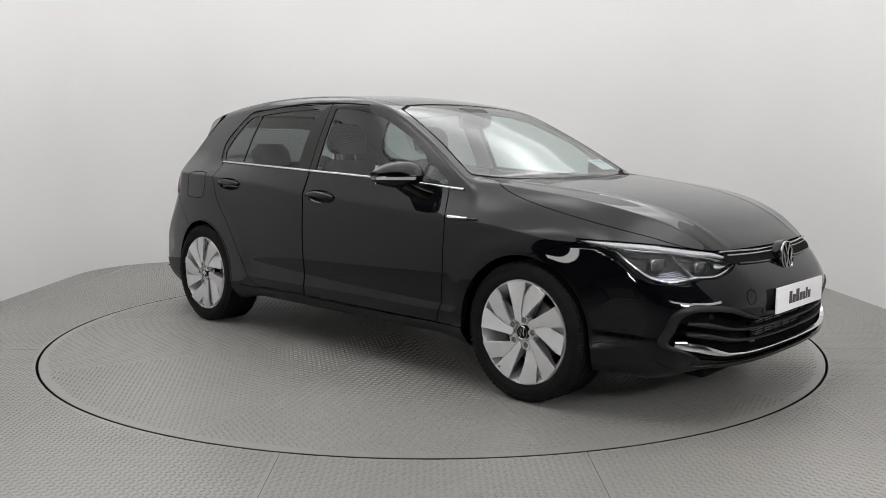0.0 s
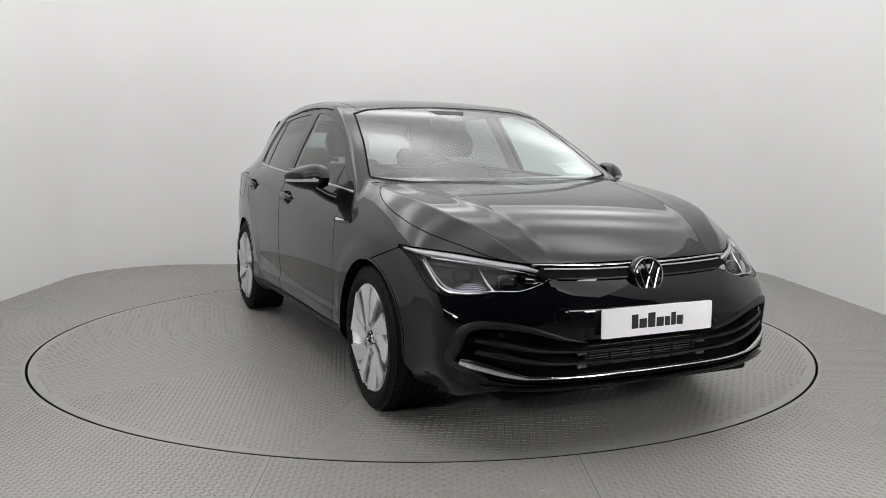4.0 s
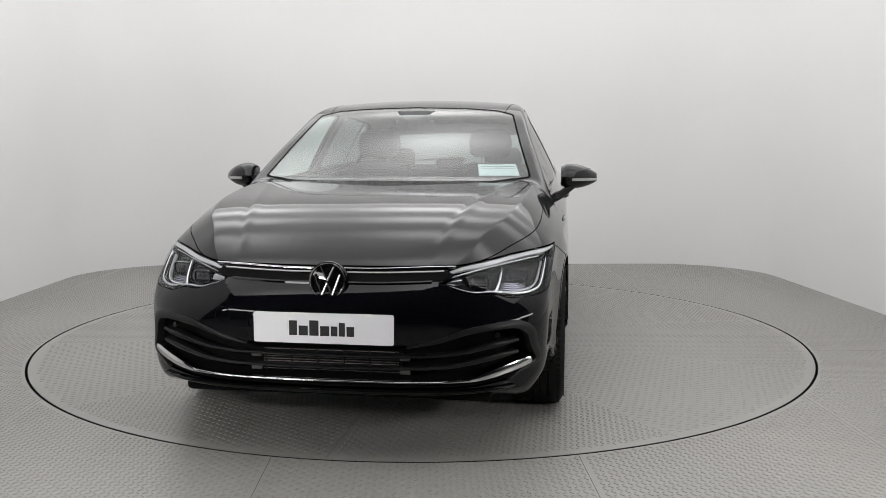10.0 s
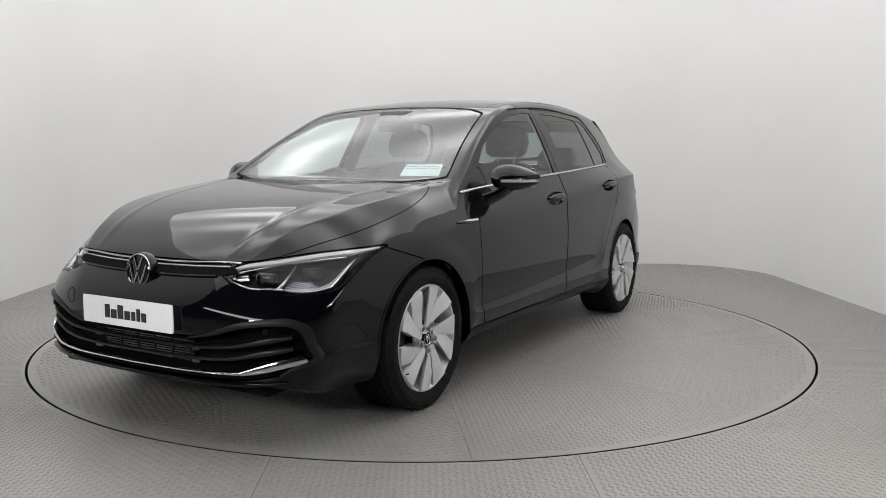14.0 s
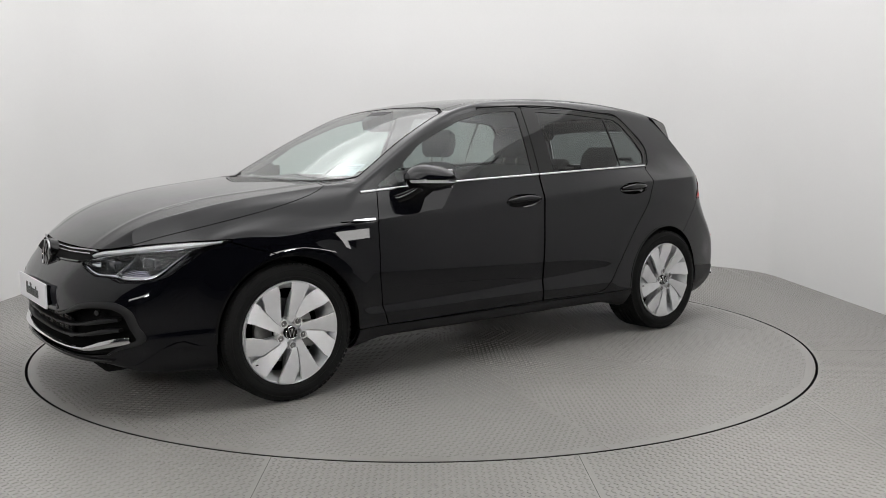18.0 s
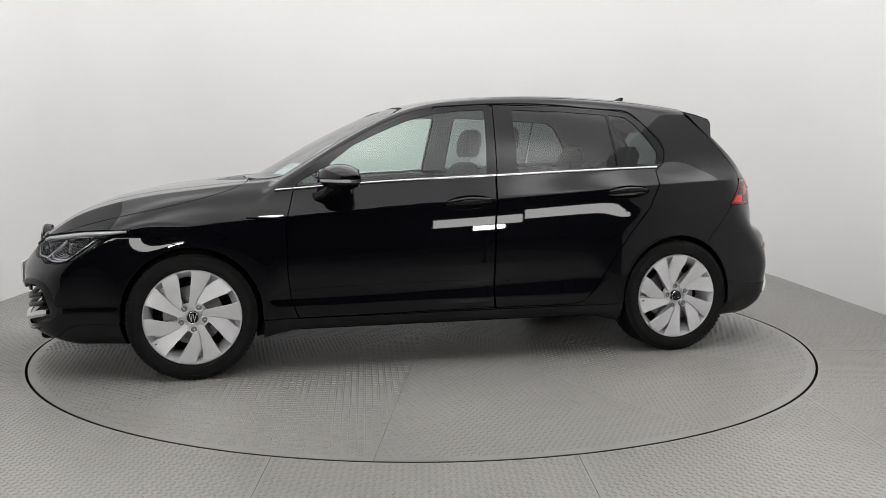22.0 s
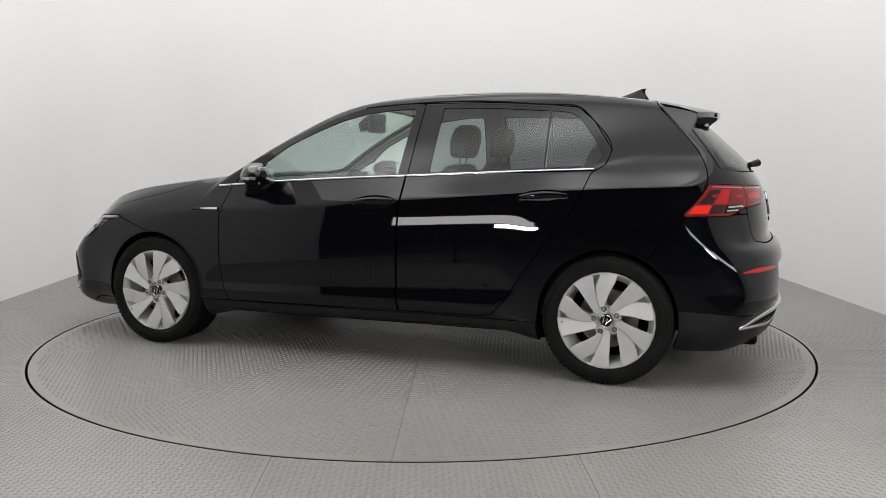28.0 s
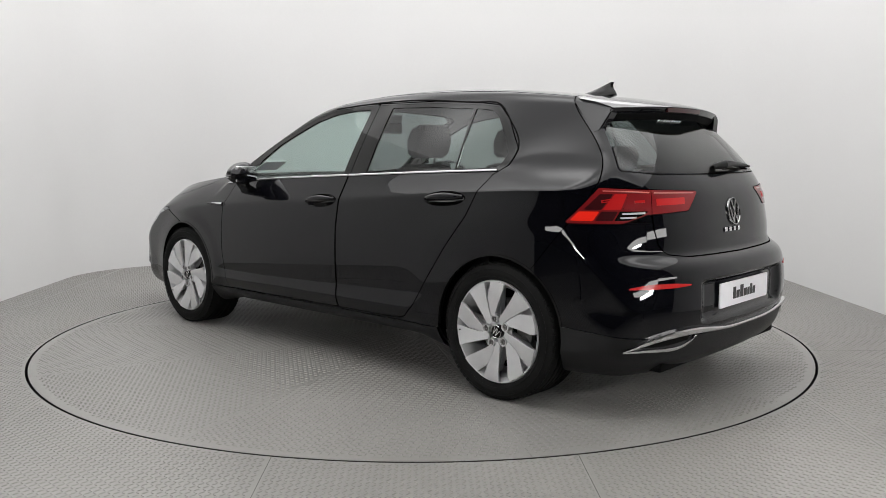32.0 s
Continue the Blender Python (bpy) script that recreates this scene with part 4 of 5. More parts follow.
    for x0, x1 in ((0.90, 0.818), (0.812, -0.250), (-0.258, -1.222)):
        xs = np.linspace(x0, x1, 8)
        strips("belt_strip", "side", list(zip(xs, BELT_Z(xs) + 0.001)), 0.009, BELTCHROME, "bright chrome strip under the windows", lift=0.005, depth=0.012, steps=60, dome=0.002)
    # rubber seal above the doors
    xs = np.array([0.05, -0.28, -0.7, -1.0, -1.11, -1.20, -1.295, -1.27])
    zs = np.array([1.357, 1.380, 1.378, 1.359, 1.346, 1.27, 1.13, 1.055])
    strips("door_seal", "side", list(zip(xs, zs)), 0.005, DARK, lift=0.0025, depth=0.010, steps=140, across=2)
    pair("sill", [grown(SILL, -g), no_arch, behind(0.97), ahead_of(-0.97)], SATIN, (-1.2, 1.2, 0, 0.4), "black plastic side sill", lift=0.003)
    pair("front_fender", [ahead_of(0.7), outside(grown(door_skin, g)), no_arch, outside(grown(SHIELD, g)), outside(GLASSHOUSE), lambda p: p[:, 2] - 1.06, outside(grown(BUMPER_F, g)),
                          outside(grown(LAMP, g)), outside(grown(HOODLID, g)), outside(SILL)], PAINT, (0.5, 2.2, 0.1, 1.1))
    single("hood", [HOODLID, outside(grown(LAMP, g)), outside(grown(BUMPER_F, 0.003))], PAINT, (0.9, 2.2, 0.5, 1.1), "black bonnet with two raised creases")
    single("front_bumper", [grown(BUMPER_F, -g), outside(grown(LAMP, g)), outside(grown(INTAKE, 0.002)), outside(grown(HOODLID, g)), no_arch, outside(all_of(SILL, behind(0.97)))], PAINT, (1.2, 2.3, 0, 0.8))
    pair("rear_fender", [behind(0.85), outside(grown(any_of(door_skin, R_DOOR), g)), outside(GLASSHOUSE), no_arch, outside(all_of(SILL, ahead_of(-1.2))),
                         outside(grown(any_of(BUMPER_R, TAILGATE, TAILLAMP, REARGLASS), g)), outside(grown(ROOF, 0.002)), outside(grown(SHIELD, g)), outside(all_of(ahead_of(0.7), lambda p: p[:, 2] - 1.06))], PAINT,
         label="black body side with roof pillars and rear wing")
    single("tailgate", [grown(TAILGATE, -g), outside(grown(REARGLASS, 0.005)), outside(grown(TAILLAMP, g))], PAINT, (-2.3, -1.3, 0.6, 1.5))
    rear = single("rear_bumper", [grown(BUMPER_R, -g), outside(grown(TAILGATE, g)), no_arch, outside(grown(TAILLAMP, g))], PAINT, (-2.3, -1.3, 0, 0.9))
    single("roof", [grown(ROOF, -0.003), outside(grown(SHIELD, g)), outside(grown(TAILGATE, g))], PAINT, (-1.9, 1, 1.2, 1.6))
    # wheel arches: lip and liner
    for x in (AXLE, -AXLE):
        r = 0.342 if x > 0 else 0.340
        a = np.radians(np.linspace(-3, 183, 14))
        strips("arch_lip", "side", list(zip(x + (r + 0.002) * np.cos(a), 0.319 + (r + 0.002) * np.sin(a))), 0.010, GLOSS, lift=0.002, depth=0.02, steps=70, across=3)
        for sy in (1, -1):
            bm = lathe([(0.368, 0.0), (0.368, -0.30), (0.12, -0.30), (0.12, -0.31), (0.378, -0.31), (0.378, 0.0)], 40, True, pose(x, 0.80 * sy, 0.318, 0, 0, 0 if sy > 0 else 180))
            bmesh.ops.delete(bm, geom=[f for f in bm.faces if f.calc_center_median().z < 0.24], context="FACES")
            part("wheel_arch_liner", bm, DARK, car)
    floor = bmesh.new()
    box(floor, -0.92, 0.92, -0.74, 0.74, 0.20, 0.26, 0.02)
    part("underbody", floor, DARK, car, "black underbody")
    for x0, x1 in ((-2.0, -1.70), (1.70, 2.05)):
        bm = bmesh.new()
        box(bm, x0, x1, -0.60, 0.60, 0.19, 0.24, 0.02)
        part("undertray", bm, DARK, car)
    # door handles in their cups
    for owners, cx, cz in ((doors, -0.09, 0.857), (back_doors, -0.995, 0.901)):
        cup = all_of(CUPS, lambda p: np.abs(p[:, 0] - cx) - 0.2)
        pair("handle_cup", [grown(cup, -0.001)], GLOSS, (cx - 0.3, cx + 0.3, 0.75, 1.0), parents=owners, rim=0,
             push=lambda p: -0.034 * np.clip(-CUPS(p) / 0.034, 0, 1) ** 0.75)
        for k, sy in enumerate((1, -1)):
            rings = []
            for s in np.linspace(-1, 1, 13):
                x = cx + 0.116 * s
                z = cz - 0.05 * (x - cx) + 0.011 - 0.004 * s**2
                y = float(cast("side", x, z)[1]) + 0.012 * (1 - s**4) + 0.004
                h, d = 0.017 * (1 - 0.6 * s**2), 0.011 * (1 - 0.4 * s**4)
                rings.append([(x, sy * (y + d * math.cos(t)), z + h * math.sin(t)) for t in np.linspace(0, 2 * math.pi, 12, endpoint=False)])
            part("door_handle", loft(rings), PAINT, owners[k], "gloss black door handle")
    # fuel flap on the right rear wing
    ring = [(-1.395 + x, 0.886 + z) for x, z in rounded(0.225, 0.160, 0.035, 6)]
    ring.append(ring[0])
    part("fuel_flap", ribbon("fuel_flap", "side", ring, 0.0035, DARK, 0.0008, 0.004, True, 80, across=2), DARK, car, "outline of the fuel flap")
    # name strip on the front fender
    blade = strips("fender_badge", "side", [(1.045, 0.795), (0.96, 0.796), (0.862, 0.797)], [0.004, 0.018, 0.022], GLOSS, "narrow chrome-edged badge on the front wing", lift=0.004, dome=0.002)
    strips("fender_badge_trim", "side", [(0.985, 0.798), (0.92, 0.799), (0.866, 0.800)], [0.003, 0.009, 0.010], CHROME, parents=blade, lift=0.007, depth=0.004)
    strips("door_badge", "side", [(0.846, 0.797), (0.83, 0.796)], [0.018, 0.006], GLOSS, lift=0.003, parents=doors)
    return doors, back_doors, rear


def build_front(car):
    def strips(name, view, path, width, material, label="", parents=None, **more):
        return [part(name, ribbon(name, view, path, width, material, flip=bool(k), **more), material, parents[k] if parents else car, label) for k in (0, 1)]

    def across(name, path, width, material, label="", **more):
        """A strip over the whole front, joined in the middle."""
        bm = ribbon(name, "front", path, width, material, **more)
        bm2 = ribbon(name, "front", path, width, material, flip=True, **more)
        me = bpy.data.meshes.new("half")
        bm2.to_mesh(me)
        bm2.free()
        bm.from_mesh(me)
        bpy.data.meshes.remove(me)
        bmesh.ops.remove_doubles(bm, verts=bm.verts, dist=0.0005)
        return part(name, bm, material, car, label)

    # black strip between the lamps for the slot's shade, with its two bright lines
    across("grille_slot_shade", [(0, 0.664), (0.2, 0.665), (0.40, 0.668), (0.452, 0.664)], [0.056, 0.054, 0.044, 0.012], DARK, "matt black strip for the shaded grille slot between the headlights", lift=0.003, depth=0.012)
    across("grille_chrome", [(0, 0.682), (0.2, 0.683), (0.42, 0.690), (0.46, 0.690)], 0.0055, DIMCHROME, "thin dark chrome line between the headlights", lift=0.009, depth=0.012, dome=0.002)
    across("grille_light_bar", [(0, 0.671), (0.2, 0.672), (0.42, 0.678)], 0.003, SMOKE, lift=0.0075, depth=0.01)
    across("grille_lip", [(0, 0.638), (0.2, 0.638), (0.38, 0.644)], 0.005, PAINT, lift=0.007, depth=0.012)
    # lower intake: recessed back, slats, chrome blades
    p, tri = both(*region(grown(INTAKE, -0.001), within=(1.4, 2.3, 0, 0.6)))
    place("lower_intake", panel_mesh("lower_intake", p, tri, DARK, rim=0.0, push=lambda q: -0.095 * np.clip(-INTAKE(q) / 0.03, 0, 1) ** 0.7), car, "black plastic lower air intake with slats")
    strips("intake_frame", "front", [(0.30, 0.414), (0.42, 0.440), (0.52, 0.472), (0.64, 0.488), (0.70, 0.485), (0.735, 0.462), (0.752, 0.40), (0.765, 0.345), (0.72, 0.318), (0.66, 0.283)],
                  [0.004, 0.016, 0.022, 0.026, 0.03, 0.032, 0.026, 0.022, 0.012, 0.006], SATIN, "black plastic frame round the lower intake", lift=0.004, depth=0.03, steps=90, dome=0.003)
    for z, rise in ((0.377, 0.05), (0.333, 0.05)):
        across("intake_slat", [(0, z), (0.3, z), (0.5, z + 0.25 * rise), (0.62, z + 0.75 * rise), (0.70, z + rise)], [0.009, 0.009, 0.012, 0.02, 0.012], SATIN,
               "black intake slat", lift=-0.008, depth=0.03, dome=0.004, steps=50)
    across("intake_line", [(0, 0.287), (0.25, 0.2865), (0.42, 0.286), (0.52, 0.290)], [0.007, 0.007, 0.008, 0.012], CHROME, "chrome line along the lower intake", lift=0.006, depth=0.016, dome=0.0035, steps=40)
    strips("intake_blade", "front", [(0.521, 0.290), (0.57, 0.301), (0.62, 0.315), (0.71, 0.341), (0.738, 0.348)], [0.013, 0.021, 0.028, 0.032, 0.022], CHROME, "chrome blade at the corner of the lower intake", lift=0.006, depth=0.016, dome=0.003, steps=40)
    across("lower_lip", [(0, 0.2485), (0.3, 0.2475), (0.5, 0.248), (0.6, 0.253), (0.68, 0.262)], [0.014, 0.014, 0.014, 0.012, 0.004], GLOSS, "gloss black front lip", lift=0.008, depth=0.03, dome=0.005)
    # radiator behind the middle slats, with its brackets
    bm = bmesh.new()
    box(bm, 2.085, 2.095, -0.27, 0.27, 0.30, 0.385)
    core = part("radiator", bm, DARK, car, "black radiator behind the slats")
    for k in range(9):
        bm = bmesh.new()
        box(bm, 2.095, 2.099, -0.26, 0.26, 0.304 + 0.0095 * k, 0.3065 + 0.0095 * k)
        part("fin", bm, STEEL, core, smooth=False)
    for k in range(6):
        bm = bmesh.new()
        box(bm, 2.098, 2.104, -0.253 + 0.1 * k, -0.247 + 0.1 * k, 0.30, 0.385)
        part("divider", bm, SATIN, core, smooth=False)
    for y in (-0.285, 0.285):
        for z in (0.365, 0.315):
            bm = bmesh.new()
            box(bm, 2.098, 2.112, y - 0.02, y + 0.02, z - 0.013, z + 0.013, 0.003)
            box(bm, 2.112, 2.116, y - 0.008, y + 0.008, z - 0.008, z + 0.008, 0.002)
            part("bracket", bm, STEEL, core)
    # park sensors and tow-eye cover
    for y, z in ((0.31, 0.447), (0.62, 0.455)):
        for s in (1, -1):
            q = cast("front", y, z)
            bm = lathe([(0.0, 0.003), (0.011, 0.003), (0.013, 0.0), (0.013, -0.006)], 20, False)
            part("park_sensor", bm, GLOSS, car, m=look((q[0], s * q[1], q[2]), (q[0] + 1, s * (q[1] + (0.15 if y < 0.5 else 0.6)), q[2]), 0) @ pose(0, 0, 0, -90, 0, 0))
    a = np.linspace(0, 2 * math.pi, 25)
    part("tow_cover", ribbon("tow_cover", "front", list(zip(0.40 + 0.03 * np.cos(a), 0.515 + 0.03 * np.sin(a))), 0.003, DARK, 0.0006, 0.003, True, 60, across=2), DARK, car, "round tow-eye cover outline")
    # number plate, its writing as plain bars
    plate(car, 0.52, 0.111, (2.196, 0, 0.4835), 0)
    bm = bmesh.new()
    box(bm, 2.155, 2.188, -0.20, 0.20, 0.435, 0.53, 0.004)
    part("plate_holder", bm, SATIN, car)
    emblem(car, 0.066, (2.128, 0, 0.647), 6, 0)
    # headlights
    p, tri = region(grown(LAMP, -0.001), within=(1.3, 2.2, 0.5, 0.8), fine=1)
    for s in (0, 1):
        q, t = (p, tri) if not s else mirrored(p, tri)
        lamp = place("headlight", panel_mesh("headlight", q, t, LENS, rim=0.006), car, "clear headlight with chrome details")
        place("lamp_housing", panel_mesh("lamp_housing", q, t, LAMPBLACK, rim=0, push=lambda x: -0.05 * np.clip(-LAMP(x) / 0.02, 0.05, 1)), lamp, "dark lamp housing")
        def bar(name, path, w, mat, label="", **more):
            part(name, ribbon(name, "corner", path, w, mat, flip=bool(s), **more), mat, lamp, label)
        bar("light_strip", [(-1.285, 0.674), (-1.23, 0.6865), (-1.16, 0.6945), (-0.96, 0.7165), (-0.76, 0.732), (-0.635, 0.7385)], [0.005, 0.010, 0.012, 0.012, 0.011, 0.005], DRL, "pale daytime light strip", lift=-0.003, depth=0.012, steps=60)
        bar("light_strip_edge", [(-1.28, 0.664), (-1.16, 0.684), (-0.96, 0.706), (-0.80, 0.718)], [0.002, 0.003, 0.003, 0.002], LAMPCHROME, lift=-0.012, depth=0.012, steps=50)
        # chrome edge under the inner lamp, wedge at its tip, and the slanted blade between the two lamps
        bar("lower_trim", [(-1.315, 0.640), (-1.27, 0.622), (-1.215, 0.609), (-1.14, 0.609), (-1.09, 0.606)], [0.004, 0.006, 0.006, 0.006, 0.008], LAMPCHROME, "chrome lower edge", lift=-0.012, depth=0.01, dome=0.002, steps=50)
        bar("tip_reflector", [(-1.30, 0.650), (-1.27, 0.653), (-1.235, 0.656)], [0.010, 0.022, 0.024], LAMPCHROME, "chrome reflector at the lamp's tip", lift=-0.030, depth=0.006, dome=0.006, steps=20, across=6)
        bar("divider", [(-1.115, 0.606), (-1.085, 0.632), (-1.05, 0.665), (-1.025, 0.694)], [0.013, 0.008, 0.006, 0.003], LAMPCHROME, "slanted chrome blade between the lamps", lift=-0.016, depth=0.024, dome=0.003, steps=30)
        # two light guides that turn down along the outer edge
        for step, wide, mat in ((0.0, 0.007, LAMPCHROME), (0.016, 0.005, DRL)):
            bar("light_guide", [(-0.765 - step, 0.706 - 0.2 * step), (-0.80 - step, 0.678 + 0.1 * step), (-0.845 - step, 0.642 + 0.3 * step), (-0.885 - step, 0.615 + 0.6 * step), (-0.94, 0.601 + 0.9 * step), (-1.02, 0.597 + 0.9 * step), (-1.085, 0.602 + 0.8 * step)],
                [0.004, wide, wide, wide, wide, wide, 0.003], mat, "pale light guide round the outer lamp", lift=-0.010 - step, depth=0.012, dome=0.002, steps=80)
        # stepped fins under the outer lamp
        for k in range(4):
            bar("fin", [(-1.08 + 0.012 * k, 0.622 + 0.0075 * k), (-1.01 + 0.004 * k, 0.615 + 0.0078 * k), (-0.93 - 0.012 * k, 0.618 + 0.0072 * k)], [0.002, 0.0045, 0.002], FIN, lift=-0.024 - 0.003 * k, depth=0.008, steps=24, across=2)
        for qa, za, wide, high in ((-1.160, 0.652, 0.070, 0.043), (-0.955, 0.667, 0.080, 0.046)):
            c = cast("corner", qa, za)
            n = slope(c[None])[0]
            d = Vector((n[0], n[1] * 0.35, 0)).normalized()
            c = Vector(c) - Vector(n) * 0.030
            sgn = -1 if s else 1
            m = look((c.x, sgn * c.y, c.z), (c.x + d.x, sgn * (c.y + d.y), c.z), 0) @ pose(0, 0, 0, -90, 0, 0)
            rim = loft([[(x, y, z) for x, z in rounded(wide * k, high * k, high * k * 0.34, 6)] for y, k in ((-0.02, 1.12), (0.004, 1.12), (0.007, 1.06), (0.004, 1.0), (-0.012, 0.96))])
            part("projector_bezel", rim, LAMPGREY, lamp, "square projector in a bright rim", m=m, sharp=30)
            edge = [(x, 0.007, z) for x, z in rounded(wide * 1.05, high * 1.05, high * 0.36, 6)]
            half = len(edge) // 2
            part("projector_rim", tube(edge[-4:] + edge[:half - 3], 0.0019, 6), LAMPCHROME, lamp, m=m)
            part("projector_rim", tube(edge[half:-7], 0.0013, 6), LAMPCHROME, lamp, m=m)
            lens = loft([[(x, y, z) for x, z in rounded(wide * k, high * k, high * k * 0.34, 6)] for y, k in ((-0.004, 0.97), (0.002, 0.90), (0.006, 0.75), (0.009, 0.5), (0.010, 0.2))])
            part("projector", lens, PROJECTOR, lamp, "glass projector lens", m=m, sharp=60)


def plate(car, w, h, at, turn):
    """A white plate with its dark writing as plain bars."""
    bm = bmesh.new()
    ring = rounded(w, h, 0.008, 5)
    a = [bm.verts.new((0, x, z)) for x, z in ring]
    b = [bm.verts.new((-0.006, x, z)) for x, z in ring]
    bm.faces.new(a)
    bm.faces.new(b[::-1])
    for i in range(len(ring)):
        bm.faces.new((a[i], b[i], b[(i + 1) % len(ring)], a[(i + 1) % len(ring)]))
    bmesh.ops.recalc_face_normals(bm, faces=bm.faces)
    ob = part("number_plate", bm, PLATE, car, "white plate with dark bars in place of writing", m=pose(*at, 0, 0, turn), smooth=False)
    x = -0.126
    for wide, high in ((0.030, 0.054), (0.034, 0.036), (0.034, 0.056), (0.034, 0.036), (0.024, 0.036), (0.022, 0.050), (0.028, 0.036)):
        bm = bmesh.new()
        box(bm, 0, 0.0012, x, x + wide, -0.027, -0.027 + high, 0.0004, 1)
        part("bar", bm, INK, ob, smooth=False)
        x += wide + 0.006
    return ob


def emblem(car, r, at, tilt, turn):
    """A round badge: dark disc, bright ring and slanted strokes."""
    m = pose(*at, 0, -tilt, turn) @ pose(0, 0, 0, 0, 0, -90)
    disc = part("badge", lathe([(0.0, 0.002), (r * 0.9, 0.0), (r * 1.08, -0.004), (r * 1.12, -0.012), (r * 1.08, -0.04), (0.0, -0.04)], 48, False), GLOSS, car, "round black badge with chrome emblem", m=m)
    part("badge_ring", lathe([(r * 0.91, 0.001), (r * 0.95, 0.006), (r * 1.01, 0.004), (r * 1.03, -0.002)], 56), DIMCHROME, disc)
    for x0, z0, x1, z1 in ((-0.36, 0.80, 0.0, 0.02), (0.36, 0.80, 0.0, 0.02), (-0.72, 0.36, -0.30, -0.80), (-0.30, -0.80, 0.0, -0.10), (0.0, -0.10, 0.30, -0.80), (0.30, -0.80, 0.72, 0.36)):
        part("badge_stroke", tube([(x0 * r, 0.003, z0 * r), (x1 * r, 0.003, z1 * r)], r * 0.062, 6), DIMCHROME, disc)
    return disc


def build_rear(car, rear):
    def strips(name, view, path, width, material, label="", parents=None, **more):
        return [part(name, ribbon(name, view, path, width, material, flip=bool(k), **more), material, parents[k] if parents else car, label) for k in (0, 1)]
    # tail lights: outer half on the wing, inner half on the tailgate
    cut = lambda p: -1.07 - (np.abs(p[:, 1]) - np.abs(p[:, 0])) * 0.8
    blocks = [("red_block", [(-0.725, 0.871), (-0.818, 0.871), (-0.788, 0.833), (-0.684, 0.833)], BRIGHTRED, "bright red lower block"),
              ("dark_block", [(-0.828, 0.871), (-0.905, 0.871), (-0.880, 0.833), (-0.797, 0.833)], DEEPRED, "dark lower block"),
              ("clear_block", [(-0.915, 0.871), (-1.052, 0.871), (-1.02, 0.855), (-0.984, 0.835), (-0.888, 0.833)], GLOSS, "black reversing lens with pale stripes"),
              ("dark_field", [(-0.822, 0.942), (-0.885, 0.942), (-0.825, 0.879), (-0.745, 0.879)], DEEPRED, "dark red upper field"),
              ("red_field", [(-0.893, 0.942), (-0.951, 0.942), (-0.919, 0.879), (-0.833, 0.879)], RED, "red upper field"),
              ("inner_field", [(-0.961, 0.942), (-1.062, 0.938), (-1.055, 0.879), (-0.930, 0.879)], WINERED, "wine red inner field")]
    for s in (0, 1):
        for name, test, label in (("tail_light", cut, "red tail light with dark and clear fields"), ("tailgate_light", outside(grown(cut, 0.003)), "red tail light on the tailgate")):
            p, tri = region(grown(TAILLAMP, -0.0015), test, within=(-2.2, -1.4, 0.75, 1.05), fine=1)
            q, t = (p, tri) if not s else mirrored(p, tri)
            lamp = place(name, panel_mesh(name, q, t, WINERED, lift=0.003, rim=0.016), car, label)
            if name == "tail_light":
                for bn, pts, mat, bl in blocks:
                    p2, t2 = region(grown(TAILLAMP, -0.006), grown(cut, -0.004), seen_corner(pts, 0.0005), within=(-2.2, -1.6, 0.8, 1.0), fine=2)
                    if s:
                        p2, t2 = mirrored(p2, t2)
                    place(bn, panel_mesh(bn, p2, t2, mat, lift=0.0045, rim=0.002), lamp, bl)
                def mark(mn, path, w, mat):
                    part(mn, ribbon(mn, "tailcorner", path, w, mat, 0.0075, 0.005, bool(s), 30, across=2), mat, lamp)
                mark("light_bar", [(-0.828, 0.912), (-0.872, 0.916)], 0.012, RED)
                mark("light_bar", [(-0.834, 0.912), (-0.866, 0.916)], 0.004, DEEPRED)
                mark("light_bar", [(-0.985, 0.910), (-1.035, 0.912)], 0.010, RED)
                mark("top_line", [(-0.835, 0.955), (-0.95, 0.952), (-1.06, 0.947)], 0.004, PINK)
                mark("clear_line", [(-0.925, 0.861), (-1.035, 0.864)], 0.008, SMOKE)
                mark("clear_line", [(-0.915, 0.844), (-0.992, 0.846)], 0.007, SMOKE)
            else:
                part("light_loop", ribbon("light_loop", "tailcorner", [(-1.095, 0.908), (-1.18, 0.909), (-1.255, 0.911)], 0.028, RED, 0.0055, 0.004, bool(s), 30, across=2), RED, lamp)
                part("top_line", ribbon("top_line", "tailcorner", [(-1.085, 0.946), (-1.315, 0.941)], 0.004, PINK, 0.0055, 0.004, bool(s), 20, across=2), PINK, lamp)
    # roof spoiler
    def spoiler_ring(y):
        a = abs(y)
        x1 = -1.768 + 0.32 * a**2
        x0 = -1.50
        z0 = float(cast("top", x0, a)[2])
        z1 = 1.331 - 0.06 * a**2
        xm, zm = (x0 + x1) / 2, (z0 + z1) / 2 + 0.002
        under = 1.284 - 0.08 * a**2
        return [(x0, y, z0 + 0.001), (xm, y, zm + 0.003), (x1 + 0.01, y, z1 + 0.002), (x1, y, z1 - 0.004), (x1 + 0.012, y, z1 - 0.03), (x1 + 0.045, y, under - 0.01), (xm + 0.0, y, under + 0.01), (x0 - 0.03, y, z0 - 0.05)]
    bm = loft([spoiler_ring(y) for y in np.linspace(-0.515, 0.515, 25)])
    sp = part("spoiler", bm, PAINT, car, "black roof spoiler over the rear window", sharp=35)
